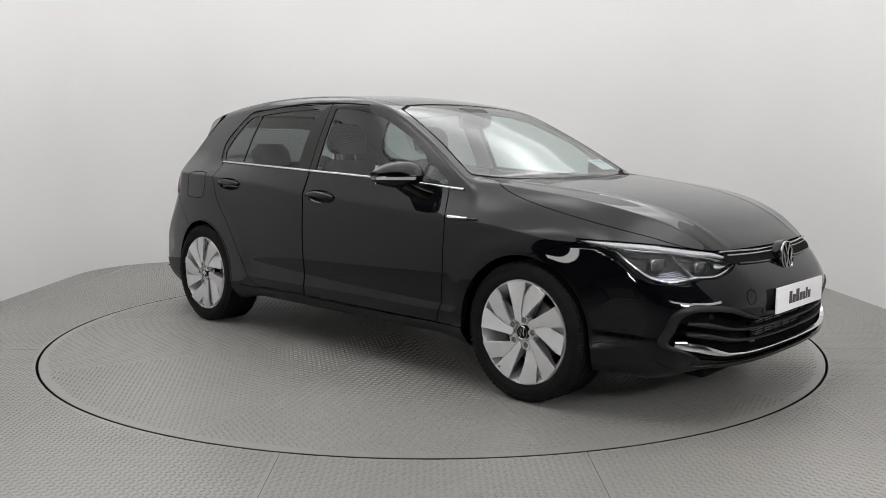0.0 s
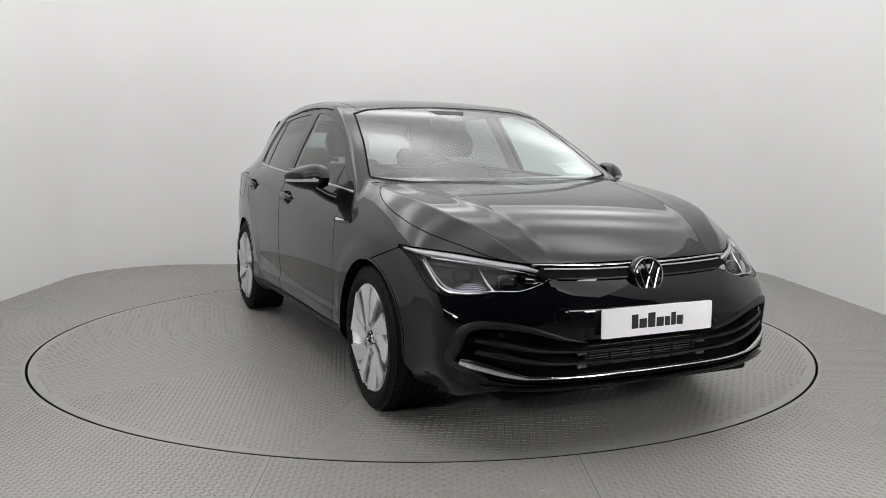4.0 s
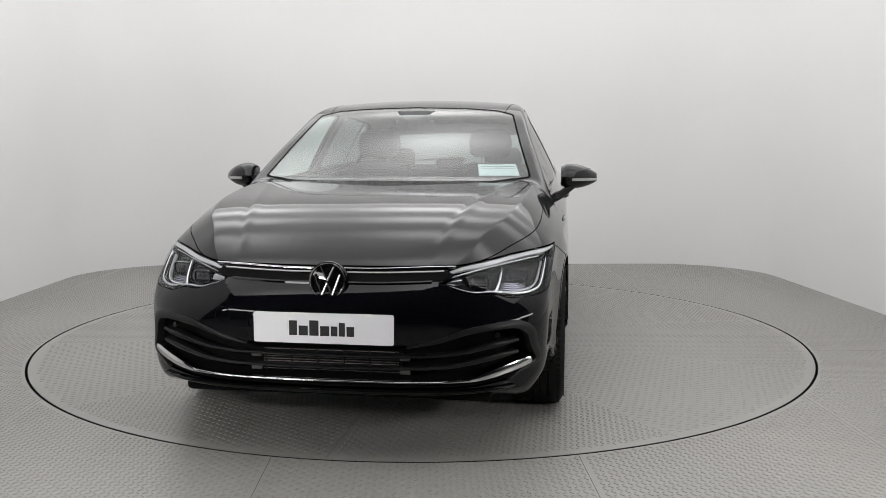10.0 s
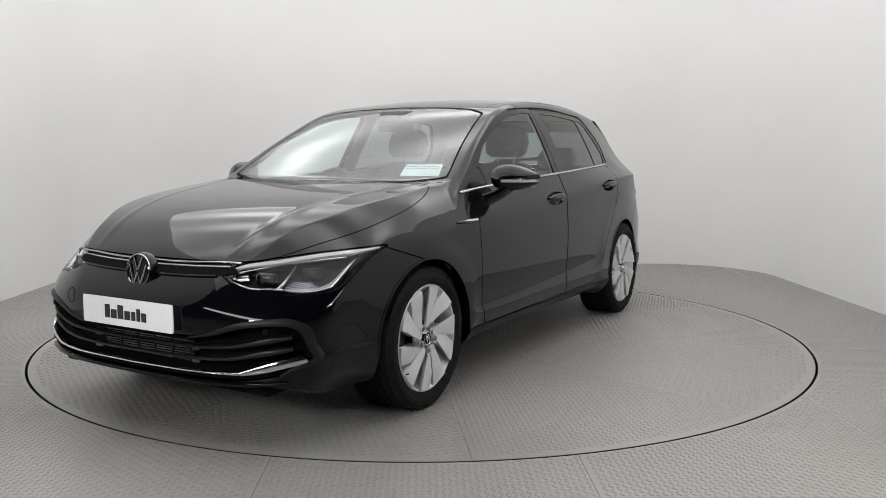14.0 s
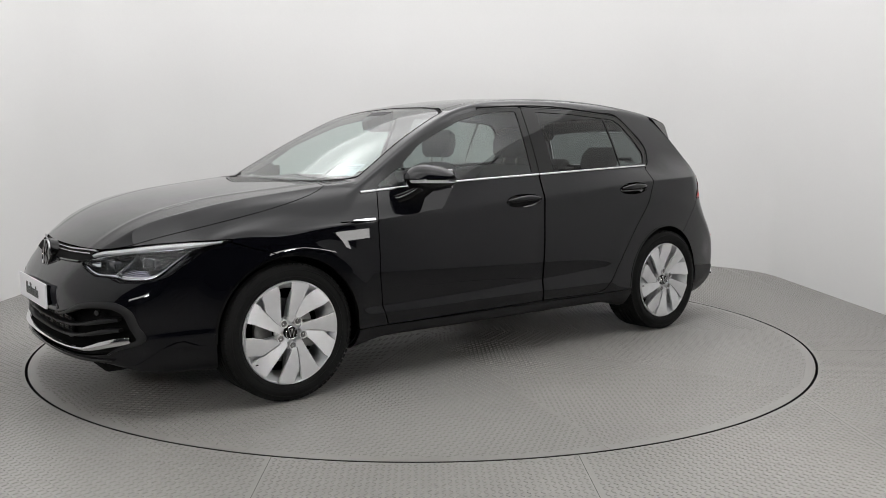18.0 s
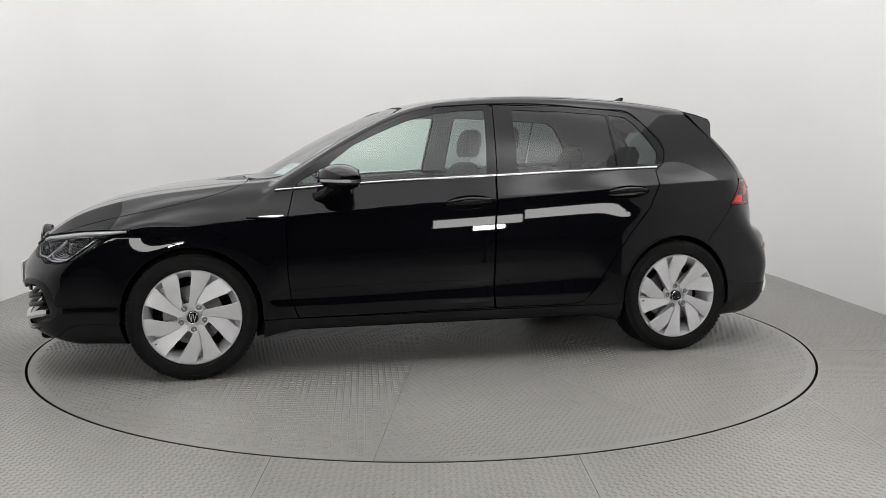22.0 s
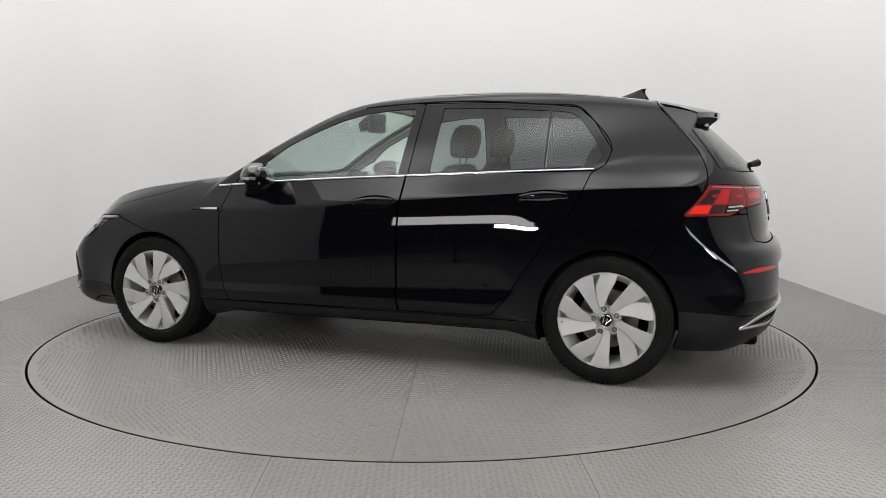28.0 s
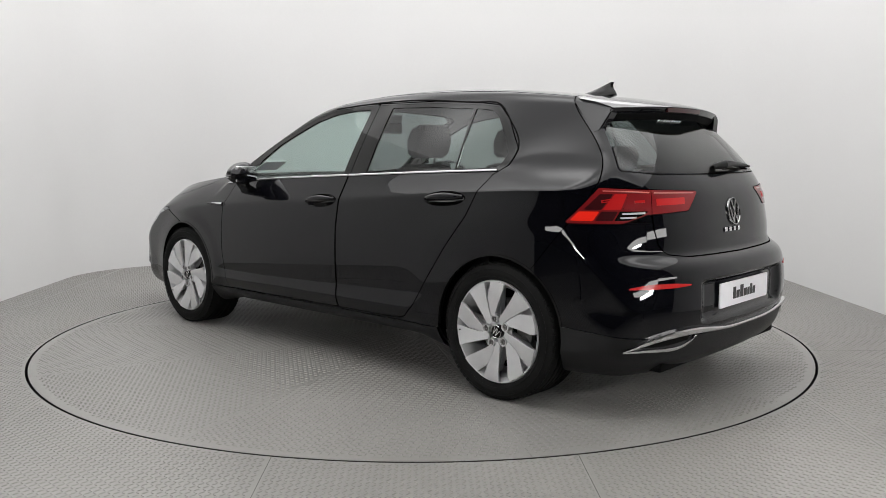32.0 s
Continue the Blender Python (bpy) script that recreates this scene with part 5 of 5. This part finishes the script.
    for s in (1, -1):
        side_pts = []
        for x, z, y in ((-1.50, 1.346, 0.543), (-1.64, 1.200, 0.597), (-1.660, 1.207, 0.573), (-1.688, 1.294, 0.523), (-1.679, 1.311, 0.513), (-1.58, 1.334, 0.523)):
            side_pts.append((x, y, z))
        bm = bmesh.new()
        o = [bm.verts.new((x, s * (y + 0.010), z)) for x, y, z in side_pts]
        i = [bm.verts.new((x, s * (y - 0.05), z)) for x, y, z in side_pts]
        bm.faces.new(o)
        bm.faces.new(i[::-1])
        for k in range(len(o)):
            bm.faces.new((o[k], i[k], i[(k + 1) % len(o)], o[(k + 1) % len(o)]))
        bmesh.ops.recalc_face_normals(bm, faces=bm.faces)
        bmesh.ops.bevel(bm, geom=bm.edges[:], offset=0.006, segments=2, affect="EDGES")
        part("spoiler_fin", bm, PAINT, sp)
    bm = loft([[(spoiler_ring(y)[3][0] - 0.0015, y, spoiler_ring(y)[3][2] - d) for d in (0.004, 0.024)] + [(spoiler_ring(y)[3][0] + 0.01, y, spoiler_ring(y)[3][2] - d) for d in (0.024, 0.004)] for y in np.linspace(-0.16, 0.16, 9)])
    part("brake_light", bm, DEEPRED, sp, "dark red high brake light")
    rings = []
    for y in np.linspace(-0.49, 0.49, 21):
        a, b, c, d = spoiler_ring(y)[4:8]
        face = [(q[0] - 0.002, y, q[2] - 0.003) for q in (a, b, c, d)]
        rings.append(face + [(q[0] + 0.004, y, q[2] + 0.006) for q in (d, c, b, a)])
    part("spoiler_underside", loft(rings), DARK, sp, "matt black underside of the spoiler")
    # pale bars in place of the writing at the top of the rear window
    for k in range(9):
        y = 0.145 - k * 0.026
        c = cast("rear", abs(y), 1.262)
        bm = bmesh.new()
        box(bm, -0.001, 0.001, -0.008, 0.008, -0.007, 0.009 if k in (0, 2, 5) else 0.003, 0.0004, 1)
        part("window_bar", bm, PAPER, car, m=pose(c[0] - 0.003, y, 1.266, 0, -45, 0))
    # antenna, wiper, badge
    rings = []
    for s in np.linspace(0, 1, 9):
        w = 0.034 * (1 - s) ** 1.5 + 0.004
        x0, x1 = -1.165 - 0.185 * s**0.75, -1.392 + 0.05 * s - 0.034 * s**3
        z = 1.412 + 0.058 * s
        n = 14
        rings.append([((x0 + x1) / 2 + (x0 - x1) / 2 * math.cos(t), w * math.sin(t), z - (0.0 if s else 0.01)) for t in np.linspace(0, 2 * math.pi, n, endpoint=False)])
    part("antenna", loft(rings), GLOSS, car, "gloss black shark-fin antenna")
    p0 = cast("rear", 0.0, 1.058)
    wip = part("rear_wiper", tube([(p0[0] - 0.012, 0.03, 1.052), (p0[0] - 0.05, 0.0, 1.062), (p0[0] - 0.05, -0.06, 1.066), (p0[0] - 0.035, -0.20, 1.062), (p0[0] + 0.0, -0.36, 1.056)], [0.014, 0.02, 0.016, 0.009, 0.005], 10), SATIN, car, "black rear wiper")
    part("wiper_blade", tube([(p0[0] - 0.018, -0.10, 1.058), (p0[0] - 0.012, -0.25, 1.053), (p0[0] + 0.012, -0.42, 1.048)], 0.006, 8), RUBBER, wip)
    low, high = cast("rear", 0.0, 0.80), cast("rear", 0.0, 0.90)
    lean = math.degrees(math.atan2(high[0] - low[0], 0.10))
    emblem(car, 0.062, ((low[0] + high[0]) / 2 - 0.004, 0.012, 0.85), lean, 180)
    x = 0.12
    for wide in (0.026, 0.026, 0.024, 0.022):
        bm = bmesh.new()
        box(bm, -0.004, 0.002, -wide / 2, wide / 2, -0.010, 0.010, 0.001, 1)
        c = cast("rear", abs(x), 0.772)
        part("name_bar", bm, CHROME, car, "small chrome bar in place of lettering", m=pose(c[0] - 0.002, x - 0.011, 0.772, 0, 0, 0))
        x -= 0.043
    # bumper: plate, reflectors, chrome trims, dark lower part
    plate(car, 0.52, 0.111, (-2.090, 0, 0.489), 180)
    strips("reflector", "rear", [(0.50, 0.568), (0.58, 0.569), (0.68, 0.567), (0.752, 0.560)], [0.006, 0.018, 0.021, 0.006], RED, "red rear reflector", lift=0.004, depth=0.008)
    low = all_of(BUMPER_R, lambda p: p[:, 2] - 0.36 - 0.02 * np.clip((p[:, 0] + 1.9) * 4, -1, 1))
    p, tri = both(*region(low, outside(ARCH), within=(-2.3, -1.3, 0, 0.5)))
    place("lower_bumper", panel_mesh("lower_bumper", p, tri, SATIN, lift=0.005, rim=0.01), rear, "black plastic lower rear bumper")
    strips("exhaust_trim", "rear", [(0.0, 0.352), (0.25, 0.356), (0.45, 0.372), (0.60, 0.365), (0.70, 0.338), (0.765, 0.305)], [0.012, 0.014, 0.026, 0.026, 0.02, 0.010], CHROME, "chrome trim along the rear bumper", lift=0.014, depth=0.02, dome=0.003, steps=60)
    strips("exhaust_trim", "rear", [(0.765, 0.303), (0.66, 0.306), (0.55, 0.308), (0.50, 0.325), (0.46, 0.352)], [0.010, 0.015, 0.014, 0.012, 0.006], CHROME, "chrome exhaust surround", lift=0.014, depth=0.02, dome=0.002)
    strips("exhaust_recess", "rear", [(0.73, 0.318), (0.62, 0.335), (0.50, 0.345)], [0.006, 0.034, 0.02], DARK, lift=0.007, depth=0.01)


def build_mirrors(doors):
    for k, s in enumerate((1, -1)):
        def ring(u, grow=0.0):
            """A section across the housing at u from the door (0) to the tip (1)."""
            y = 0.835 + 0.187 * u
            xc = 0.60 - 0.075 * u
            dx = (0.112 - 0.02 * u) * (1 - max(0, u - 0.35) ** 3 * 2.4) * (0.78 + 0.22 * min(1, u * 6)) + grow
            h = (0.068 * (1 - max(0, u - 0.2) ** 2.2 * 1.15)) * (0.75 + 0.25 * min(1, u * 5)) + grow
            zc = 0.990 - 0.006 * u
            out = []
            for t in np.linspace(0, 2 * math.pi, 28, endpoint=False):
                c, w = math.cos(t), math.sin(t)
                e = 0.62
                px = abs(c) ** e * (1 if c > 0 else -1)
                pz = abs(w) ** e * (1 if w > 0 else -1)
                x = xc + dx * (px if px > 0 else 0.62 * px) * (1 - 0.25 * abs(pz))
                out.append((x, s * y, zc + h * pz * (1.0 if w > 0 else 0.92)))
            return out
        us = [0, 0.06, 0.15, 0.3, 0.45, 0.6, 0.75, 0.87, 0.95, 1.0]
        house = part("mirror", loft([ring(u) for u in us]), GLOSS, doors[k], "black door mirror with indicator strip", sharp=60)
        cap = loft([ring(u, 0.003) for u in us])
        bmesh.ops.bisect_plane(cap, geom=cap.verts[:] + cap.edges[:] + cap.faces[:], plane_co=(0.6, s * 0.9, 0.990), plane_no=(0, 0, 1), clear_inner=True)
        part("mirror_cap", cap, PAINT, house, sharp=60)
        strip = loft([[(x + 0.004, y, z) for x, y, z in r] for r in [ring(u, 0.004) for u in us[3:]]])
        bmesh.ops.bisect_plane(strip, geom=strip.verts[:] + strip.edges[:] + strip.faces[:], plane_co=(0.6, s * 0.9, 0.984), plane_no=(0, 0, 1), clear_outer=True)
        bmesh.ops.bisect_plane(strip, geom=strip.verts[:] + strip.edges[:] + strip.faces[:], plane_co=(0.6, s * 0.9, 0.970), plane_no=(0, 0, 1), clear_inner=True)
        part("indicator", strip, DRL, house, "pale indicator strip", sharp=60)
        glass_bm = bmesh.new()
        box(glass_bm, 0.505, 0.512, min(s * 0.85, s * 0.99), max(s * 0.85, s * 0.99), 0.945, 1.035, 0.003)
        part("mirror_glass", glass_bm, CHROME, house, m=pose(0, 0, 0))
        arm = loft([[(x + dx, s * y, z + dz) for dx, dz in rounded(wx, wz, 0.012, 4)] for x, y, z, wx, wz in ((0.66, 0.800, 0.885, 0.13, 0.05), (0.65, 0.825, 0.893, 0.115, 0.05), (0.62, 0.86, 0.915, 0.10, 0.045), (0.60, 0.90, 0.945, 0.10, 0.04), (0.59, 0.92, 0.960, 0.09, 0.03))])
        part("mirror_arm", arm, GLOSS, house)


def build_interior(car):
    def seat(y, name="front_seat"):
        base = loft([[(x, y + dy, z + dz) for dy, dz in rounded(w, h, 0.05, 5)] for x, z, w, h in ((0.28, 0.46, 0.46, 0.16), (0.15, 0.47, 0.52, 0.18), (-0.15, 0.45, 0.52, 0.17), (-0.26, 0.44, 0.46, 0.15))])
        s = part(name, base, CLOTH, car, "dark grey cloth front seat")
        back = loft([[(x + d2, y + dy, z) for dy, d2 in rounded(w, t, 0.045, 5)] for x, z, w, t in ((-0.22, 0.46, 0.48, 0.14), (-0.27, 0.60, 0.52, 0.15), (-0.33, 0.80, 0.52, 0.14), (-0.385, 0.97, 0.46, 0.12), (-0.41, 1.035, 0.36, 0.09), (-0.415, 1.05, 0.24, 0.05))])
        part("backrest", back, CLOTH, s)
        head = loft([[(x + d2, y + dy, z) for dy, d2 in rounded(w, t, 0.035, 5)] for x, z, w, t in ((-0.425, 1.085, 0.20, 0.075), (-0.43, 1.11, 0.26, 0.10), (-0.44, 1.18, 0.28, 0.11), (-0.45, 1.24, 0.25, 0.09), (-0.455, 1.265, 0.18, 0.05))])
        part("headrest", head, CLOTH, s)
        for d in (-0.055, 0.055):
            part("headrest_post", tube([(-0.415, y + d, 1.03), (-0.43, y + d, 1.10)], 0.006, 8), STEEL, s)
    for y in (0.37, -0.37):
        seat(y)
    base = loft([[(x, dy, z + dz) for dy, dz in rounded(1.26, h, 0.05, 5)] for x, z, h in ((-0.55, 0.46, 0.12), (-0.65, 0.48, 0.18), (-0.95, 0.46, 0.18), (-1.02, 0.46, 0.14))])
    bench = part("rear_bench", base, CLOTH, car, "dark grey cloth rear bench")
    back = loft([[(x + d2, dy, z) for dy, d2 in rounded(w, t, 0.05, 5)] for x, z, w, t in ((-0.98, 0.48, 1.26, 0.14), (-1.06, 0.70, 1.28, 0.16), (-1.14, 0.92, 1.24, 0.13), (-1.17, 0.99, 1.16, 0.08))])
    part("backrest", back, CLOTH, bench)
    for y in (0.40, 0.0, -0.40):
        w = 0.27 if y else 0.20
        head = loft([[(x + d2, y + dy, z) for dy, d2 in rounded(ww, t, 0.03, 5)] for x, z, ww, t in ((-1.165, 1.005, w * 0.8, 0.07), (-1.17, 1.03, w, 0.09), (-1.19, 1.10 if y else 1.05, w, 0.09), (-1.20, 1.15 if y else 1.07, w * 0.75, 0.05))])
        part("headrest", head, CLOTH, bench)
    # dashboard, wheel, middle console
    dash = loft([[(x, y, z) for x, z in ((1.0, 0.70), (1.0, 0.93), (0.93, 0.955), (0.80, 0.965), (0.66, 0.955 + 0.02 * hump), (0.60, 0.93 + 0.02 * hump), (0.56, 0.86), (0.58, 0.74), (0.62, 0.60), (0.7, 0.55))] for y, hump in
                 ((-0.70, 0), (-0.58, 0.6), (-0.37, 1.6), (-0.18, 0.6), (0.0, 0), (0.4, 0), (0.70, 0))])
    d = part("dashboard", dash, TRIM, car, "dark grey dashboard", sharp=50)
    scr = bmesh.new()
    box(scr, 0.555, 0.57, -0.16, 0.10, 0.83, 0.95, 0.006)
    part("screen", scr, GLOSS, d, "black touch screen", m=pose(0, 0, 0, 0, 0, 0))
    binn = bmesh.new()
    box(binn, 0.57, 0.60, -0.52, -0.24, 0.87, 0.985, 0.008)
    part("instrument_display", binn, GLOSS, d)
    col = pose(0.42, -0.37, 0.86, 0, -25, 0)
    wh = lathe([(0.168 + 0.015 * math.cos(t), 0.015 * math.sin(t)) for t in np.linspace(0, 2 * math.pi, 10, endpoint=False)], 40, True, col @ pose(0, 0, 0, 0, 0, 90))
    st = part("steering_wheel", wh, TRIM, car, "dark leather steering wheel")
    hubm = bmesh.new()
    box(hubm, -0.03, 0.02, -0.07, 0.07, -0.06, 0.05, 0.02, m=col)
    part("wheel_boss", hubm, TRIM, st)
    for a in (0, 180, 270):
        sp = bmesh.new()
        box(sp, -0.012, 0.006, 0.05, 0.165, -0.018, 0.018, 0.006, m=col @ pose(0, 0, 0, a, 0, 0))
        part("wheel_spoke", sp, TRIM, st)
    con = bmesh.new()
    box(con, -0.30, 0.62, -0.11, 0.11, 0.30, 0.58, 0.03)
    part("console", con, TRIM, car, "dark middle console")
    # mirror and sensor housing at the top of the windscreen
    mir = bmesh.new()
    box(mir, 0.245, 0.275, -0.115, 0.115, 1.235, 1.300, 0.014)
    part("rear_view_mirror", mir, TRIM, car, "black rear-view mirror", m=pose(0.012, 0, 0))
    part("mirror_stem", tube([(0.285, 0, 1.285), (0.30, 0, 1.335)], 0.012, 8), TRIM, car)
    sen = loft([[(x, y, z) for y in (-w, -w * 0.6, w * 0.6, w)] + [(x - 0.01, y, z - 0.05) for y in (w * 0.8, -w * 0.8)] for x, z, w in ((0.255, 1.352, 0.11), (0.30, 1.335, 0.09), (0.36, 1.307, 0.05), (0.385, 1.293, 0.03))])
    part("sensor_housing", sen, TRIM, car, "dark sensor housing behind the windscreen")
    # lining, shelf, pillars, door cards
    p, tri = both(*region(outside(grown(any_of(F_PANE, R_PANE, V_PANE, Q_PANE, SHIELD, REARGLASS), 0.012)), above(1.0), behind(0.9), within=(-1.9, 0.9, 1.0, 1.6)))
    place("headlining", panel_mesh("headlining", p, tri, PALE, lift=-0.024, rim=0), car, "pale grey roof lining and pillars")
    shelf = bmesh.new()
    box(shelf, -1.75, -1.17, -0.56, 0.56, 0.955, 0.975, 0.006)
    part("parcel_shelf", shelf, TRIM, car, "dark parcel shelf")
    for s in (1, -1):
        for x0, x1 in ((0.80, -0.20), (-0.30, -1.15)):
            xs = np.linspace(x0, x1, 10)
            rings = []
            for x in xs:
                zb = float(BELT_Z(x))
                yb = float(BELT_Y(x)) - 0.035
                rings.append([(x, s * yb, zb - 0.012), (x, s * (yb - 0.06), zb - 0.02), (x, s * (yb - 0.09), zb - 0.10), (x, s * (yb - 0.06), 0.62), (x, s * (yb - 0.08), 0.30), (x, s * yb, 0.30)])
            part("door_card", loft(rings), TRIM, car, "dark inner door panel")
    # sheet of paper behind the windscreen
    pts = []
    for y, z in ((0.415, 1.062), (0.605, 1.062), (0.632, 1.006), (0.432, 1.006)):
        q = cast("front", y, z)
        pts.append(Vector(q) - Vector(slope(q[None])[0]) * 0.006)
    bm = bmesh.new()
    vs = [bm.verts.new(q) for q in pts] + [bm.verts.new(q - Vector((0.001, 0, 0.001))) for q in pts]
    for f in ((0, 1, 2, 3), (7, 6, 5, 4), (0, 4, 5, 1), (1, 5, 6, 2), (2, 6, 7, 3), (3, 7, 4, 0)):
        bm.faces.new([vs[i] for i in f])
    sheet = part("paper_notice", bm, PAPER, car, "white paper notice behind the windscreen", smooth=False)
    for k in range(3):
        a = pts[0].lerp(pts[3], 0.10 + 0.16 * k)
        b = pts[1].lerp(pts[2], 0.10 + 0.16 * k)
        part("line", tube([a.lerp(b, 0.05 + 0.2 * (k == 0)) + Vector((0.003, 0, 0.003)), a.lerp(b, 0.95 - 0.3 * (k == 0)) + Vector((0.003, 0, 0.003))], 0.0015, 4), INKGREY, sheet)
    # front wipers
    for pts in ([(0.995, 0.10, 0.966), (0.985, 0.35, 0.966), (0.95, 0.60, 0.966)], [(0.99, -0.45, 0.966), (1.0, -0.15, 0.966), (0.995, 0.05, 0.966)]):
        part("front_wiper", tube(pts, 0.008, 8), SATIN, car, "black windscreen wiper")


LAMPBLACK = shader("lamp_inner_black", (0.006, 0.006, 0.007), 0.25, Specular_IOR_Level=0.2)
LAMPGREY = shader("lamp_inner_grey", (0.035, 0.035, 0.04), 0.2, 0.7)
DRL = shader("pale_light_guide", (0.52, 0.52, 0.53), 0.22, Coat_Weight=0.6)
LAMPCHROME = shader("lamp_chrome", (0.6, 0.6, 0.62), 0.18, 1.0)
FIN = shader("stepped_clear_plastic", (0.30, 0.29, 0.36), 0.15, 0.5, Coat_Weight=0.5)
PROJECTOR = shader("projector_glass", (0.03, 0.03, 0.035), 0.02, Coat_Weight=1.0)
INKGREY = shader("grey_ink", (0.2, 0.22, 0.25), 0.6)


def build_car():
    car = new("car")
    tagged(car, "black five-door hatchback with silver alloy wheels on the turntable", "car")
    doors, _, rear = build_body(car)
    build_front(car)
    build_rear(car, rear)
    build_mirrors(doors)
    build_wheels(car)
    build_interior(car)
    return car


# ---- tread plate ----
def lugs(name, keep, step, owner=None, turn=0.0, extent=(-3.3, 3.3, -5.2, 3.3), size=(0.025, 0.0068, 0.0023)):
    """Raised lugs of tread plate, crosswise by turns, as one mesh."""
    x0, x1, y0, y1 = extent
    gx, gy = np.meshgrid(np.arange(x0, x1, step), np.arange(y0, y1, step), indexing="ij")
    odd = (np.arange(gx.shape[0])[:, None] + np.arange(gx.shape[1])) % 2
    px, py, od = gx.ravel(), gy.ravel(), odd.ravel()
    ok = keep(px, py)
    px, py, od = px[ok], py[ok], od[ok]
    a = np.where(od > 0, radians(45), radians(-45)) + turn
    l, w, h = size
    lx = np.array([-l / 2, 0, l / 2, 0, -l * 0.28, l * 0.28])
    ly = np.array([0, -w / 2, 0, w / 2, 0, 0])
    lz = np.array([0, 0, 0, 0, h, h]) + 0.0002
    c, s = np.cos(a)[:, None], np.sin(a)[:, None]
    v = np.stack([px[:, None] + lx * c - ly * s, py[:, None] + lx * s + ly * c, np.broadcast_to(lz, (len(px), 6))], -1).reshape(-1, 3)
    f = np.array([(0, 1, 4), (1, 5, 4), (1, 2, 5), (2, 3, 5), (3, 4, 5), (3, 0, 4)])
    tri = (np.arange(len(px))[:, None, None] * 6 + f).reshape(-1, 3)
    me = bpy.data.meshes.new(name)
    me.vertices.add(len(v))
    me.vertices.foreach_set("co", v.ravel())
    me.loops.add(len(tri) * 3)
    me.loops.foreach_set("vertex_index", tri.ravel())
    me.polygons.add(len(tri))
    me.polygons.foreach_set("loop_start", np.arange(len(tri)) * 3)
    me.polygons.foreach_set("loop_total", np.full(len(tri), 3))
    me.polygons.foreach_set("use_smooth", np.zeros(len(tri), bool))
    me.update(calc_edges=True)
    me.materials.append(FLOOR)
    ob = place(name, me, owner)
    tagged(ob, "raised lugs of grey tread plate", "" if owner else "tread", kind="stuff")
    return ob


def build_tread(table):
    joints_x = (-2.93, -1.75, -0.57, 0.57, 1.75, 2.93)

    def clear(x, y):
        ok = (np.hypot(x, y) > TABLE_R + 0.03) & (np.abs(x) < HALF - 0.01) & (y < BACK - 0.02)
        ok &= np.hypot(np.maximum(np.abs(x) - HALF + CORNER, 0), np.maximum(y - BACK + CORNER, 0)) < CORNER - 0.01
        for j in joints_x:
            ok &= np.abs(x - j) > 0.014
        return ok
    lugs("floor_tread", clear, 0.0235)
    # on the table the sheets lie each at its own turn
    for k in range(10):
        a = radians(18 + 36 * k)
        turn = radians((0, 36, -36, 72, 15)[k % 5])

        def wedge(x, y):
            c, s = math.cos(turn), math.sin(turn)
            u, w = x * c - y * s, x * s + y * c
            r, d = np.hypot(u, w), (np.arctan2(w, u) - a + math.pi) % (2 * math.pi) - math.pi
            return (r < TABLE_R - 0.045) & (np.abs(d) < radians(18)) & (r * np.sin(radians(18) - np.abs(d)) > 0.012)
        ob = lugs("tread", wedge, 0.0235, table, 0.0, (-2.3, 2.3, -2.3, 2.3), (0.024, 0.0068, 0.0021))
        ob.matrix_basis = pose(0, 0, 0, 0, 0, math.degrees(turn))


# ---- the turning table and car ----
def motions(car, table):
    car_rows, table_rows = [], []
    for t, turn in TURN:
        a = radians(-90 - turn)
        m = pose(CAR_AHEAD * math.cos(a) - CAR_ASIDE * math.sin(a), CAR_AHEAD * math.sin(a) + CAR_ASIDE * math.cos(a), 0.004, 0, 0, -90 - turn)
        car_rows.append((t, m))
        table_rows.append((t, pose(0, 0, 0, 0, 0, -90 - turn)))
    walk(car, car_rows)
    walk(table, table_rows)


build_studio()
build_joints()
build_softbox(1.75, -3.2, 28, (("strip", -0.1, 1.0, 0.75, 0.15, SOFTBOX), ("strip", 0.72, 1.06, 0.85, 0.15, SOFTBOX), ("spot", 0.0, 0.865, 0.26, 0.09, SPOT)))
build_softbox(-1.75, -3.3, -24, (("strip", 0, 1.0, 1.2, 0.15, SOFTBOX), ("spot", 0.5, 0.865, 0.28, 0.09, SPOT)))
table = build_turntable()
car = build_car()
build_tread(table)
motions(car, table)
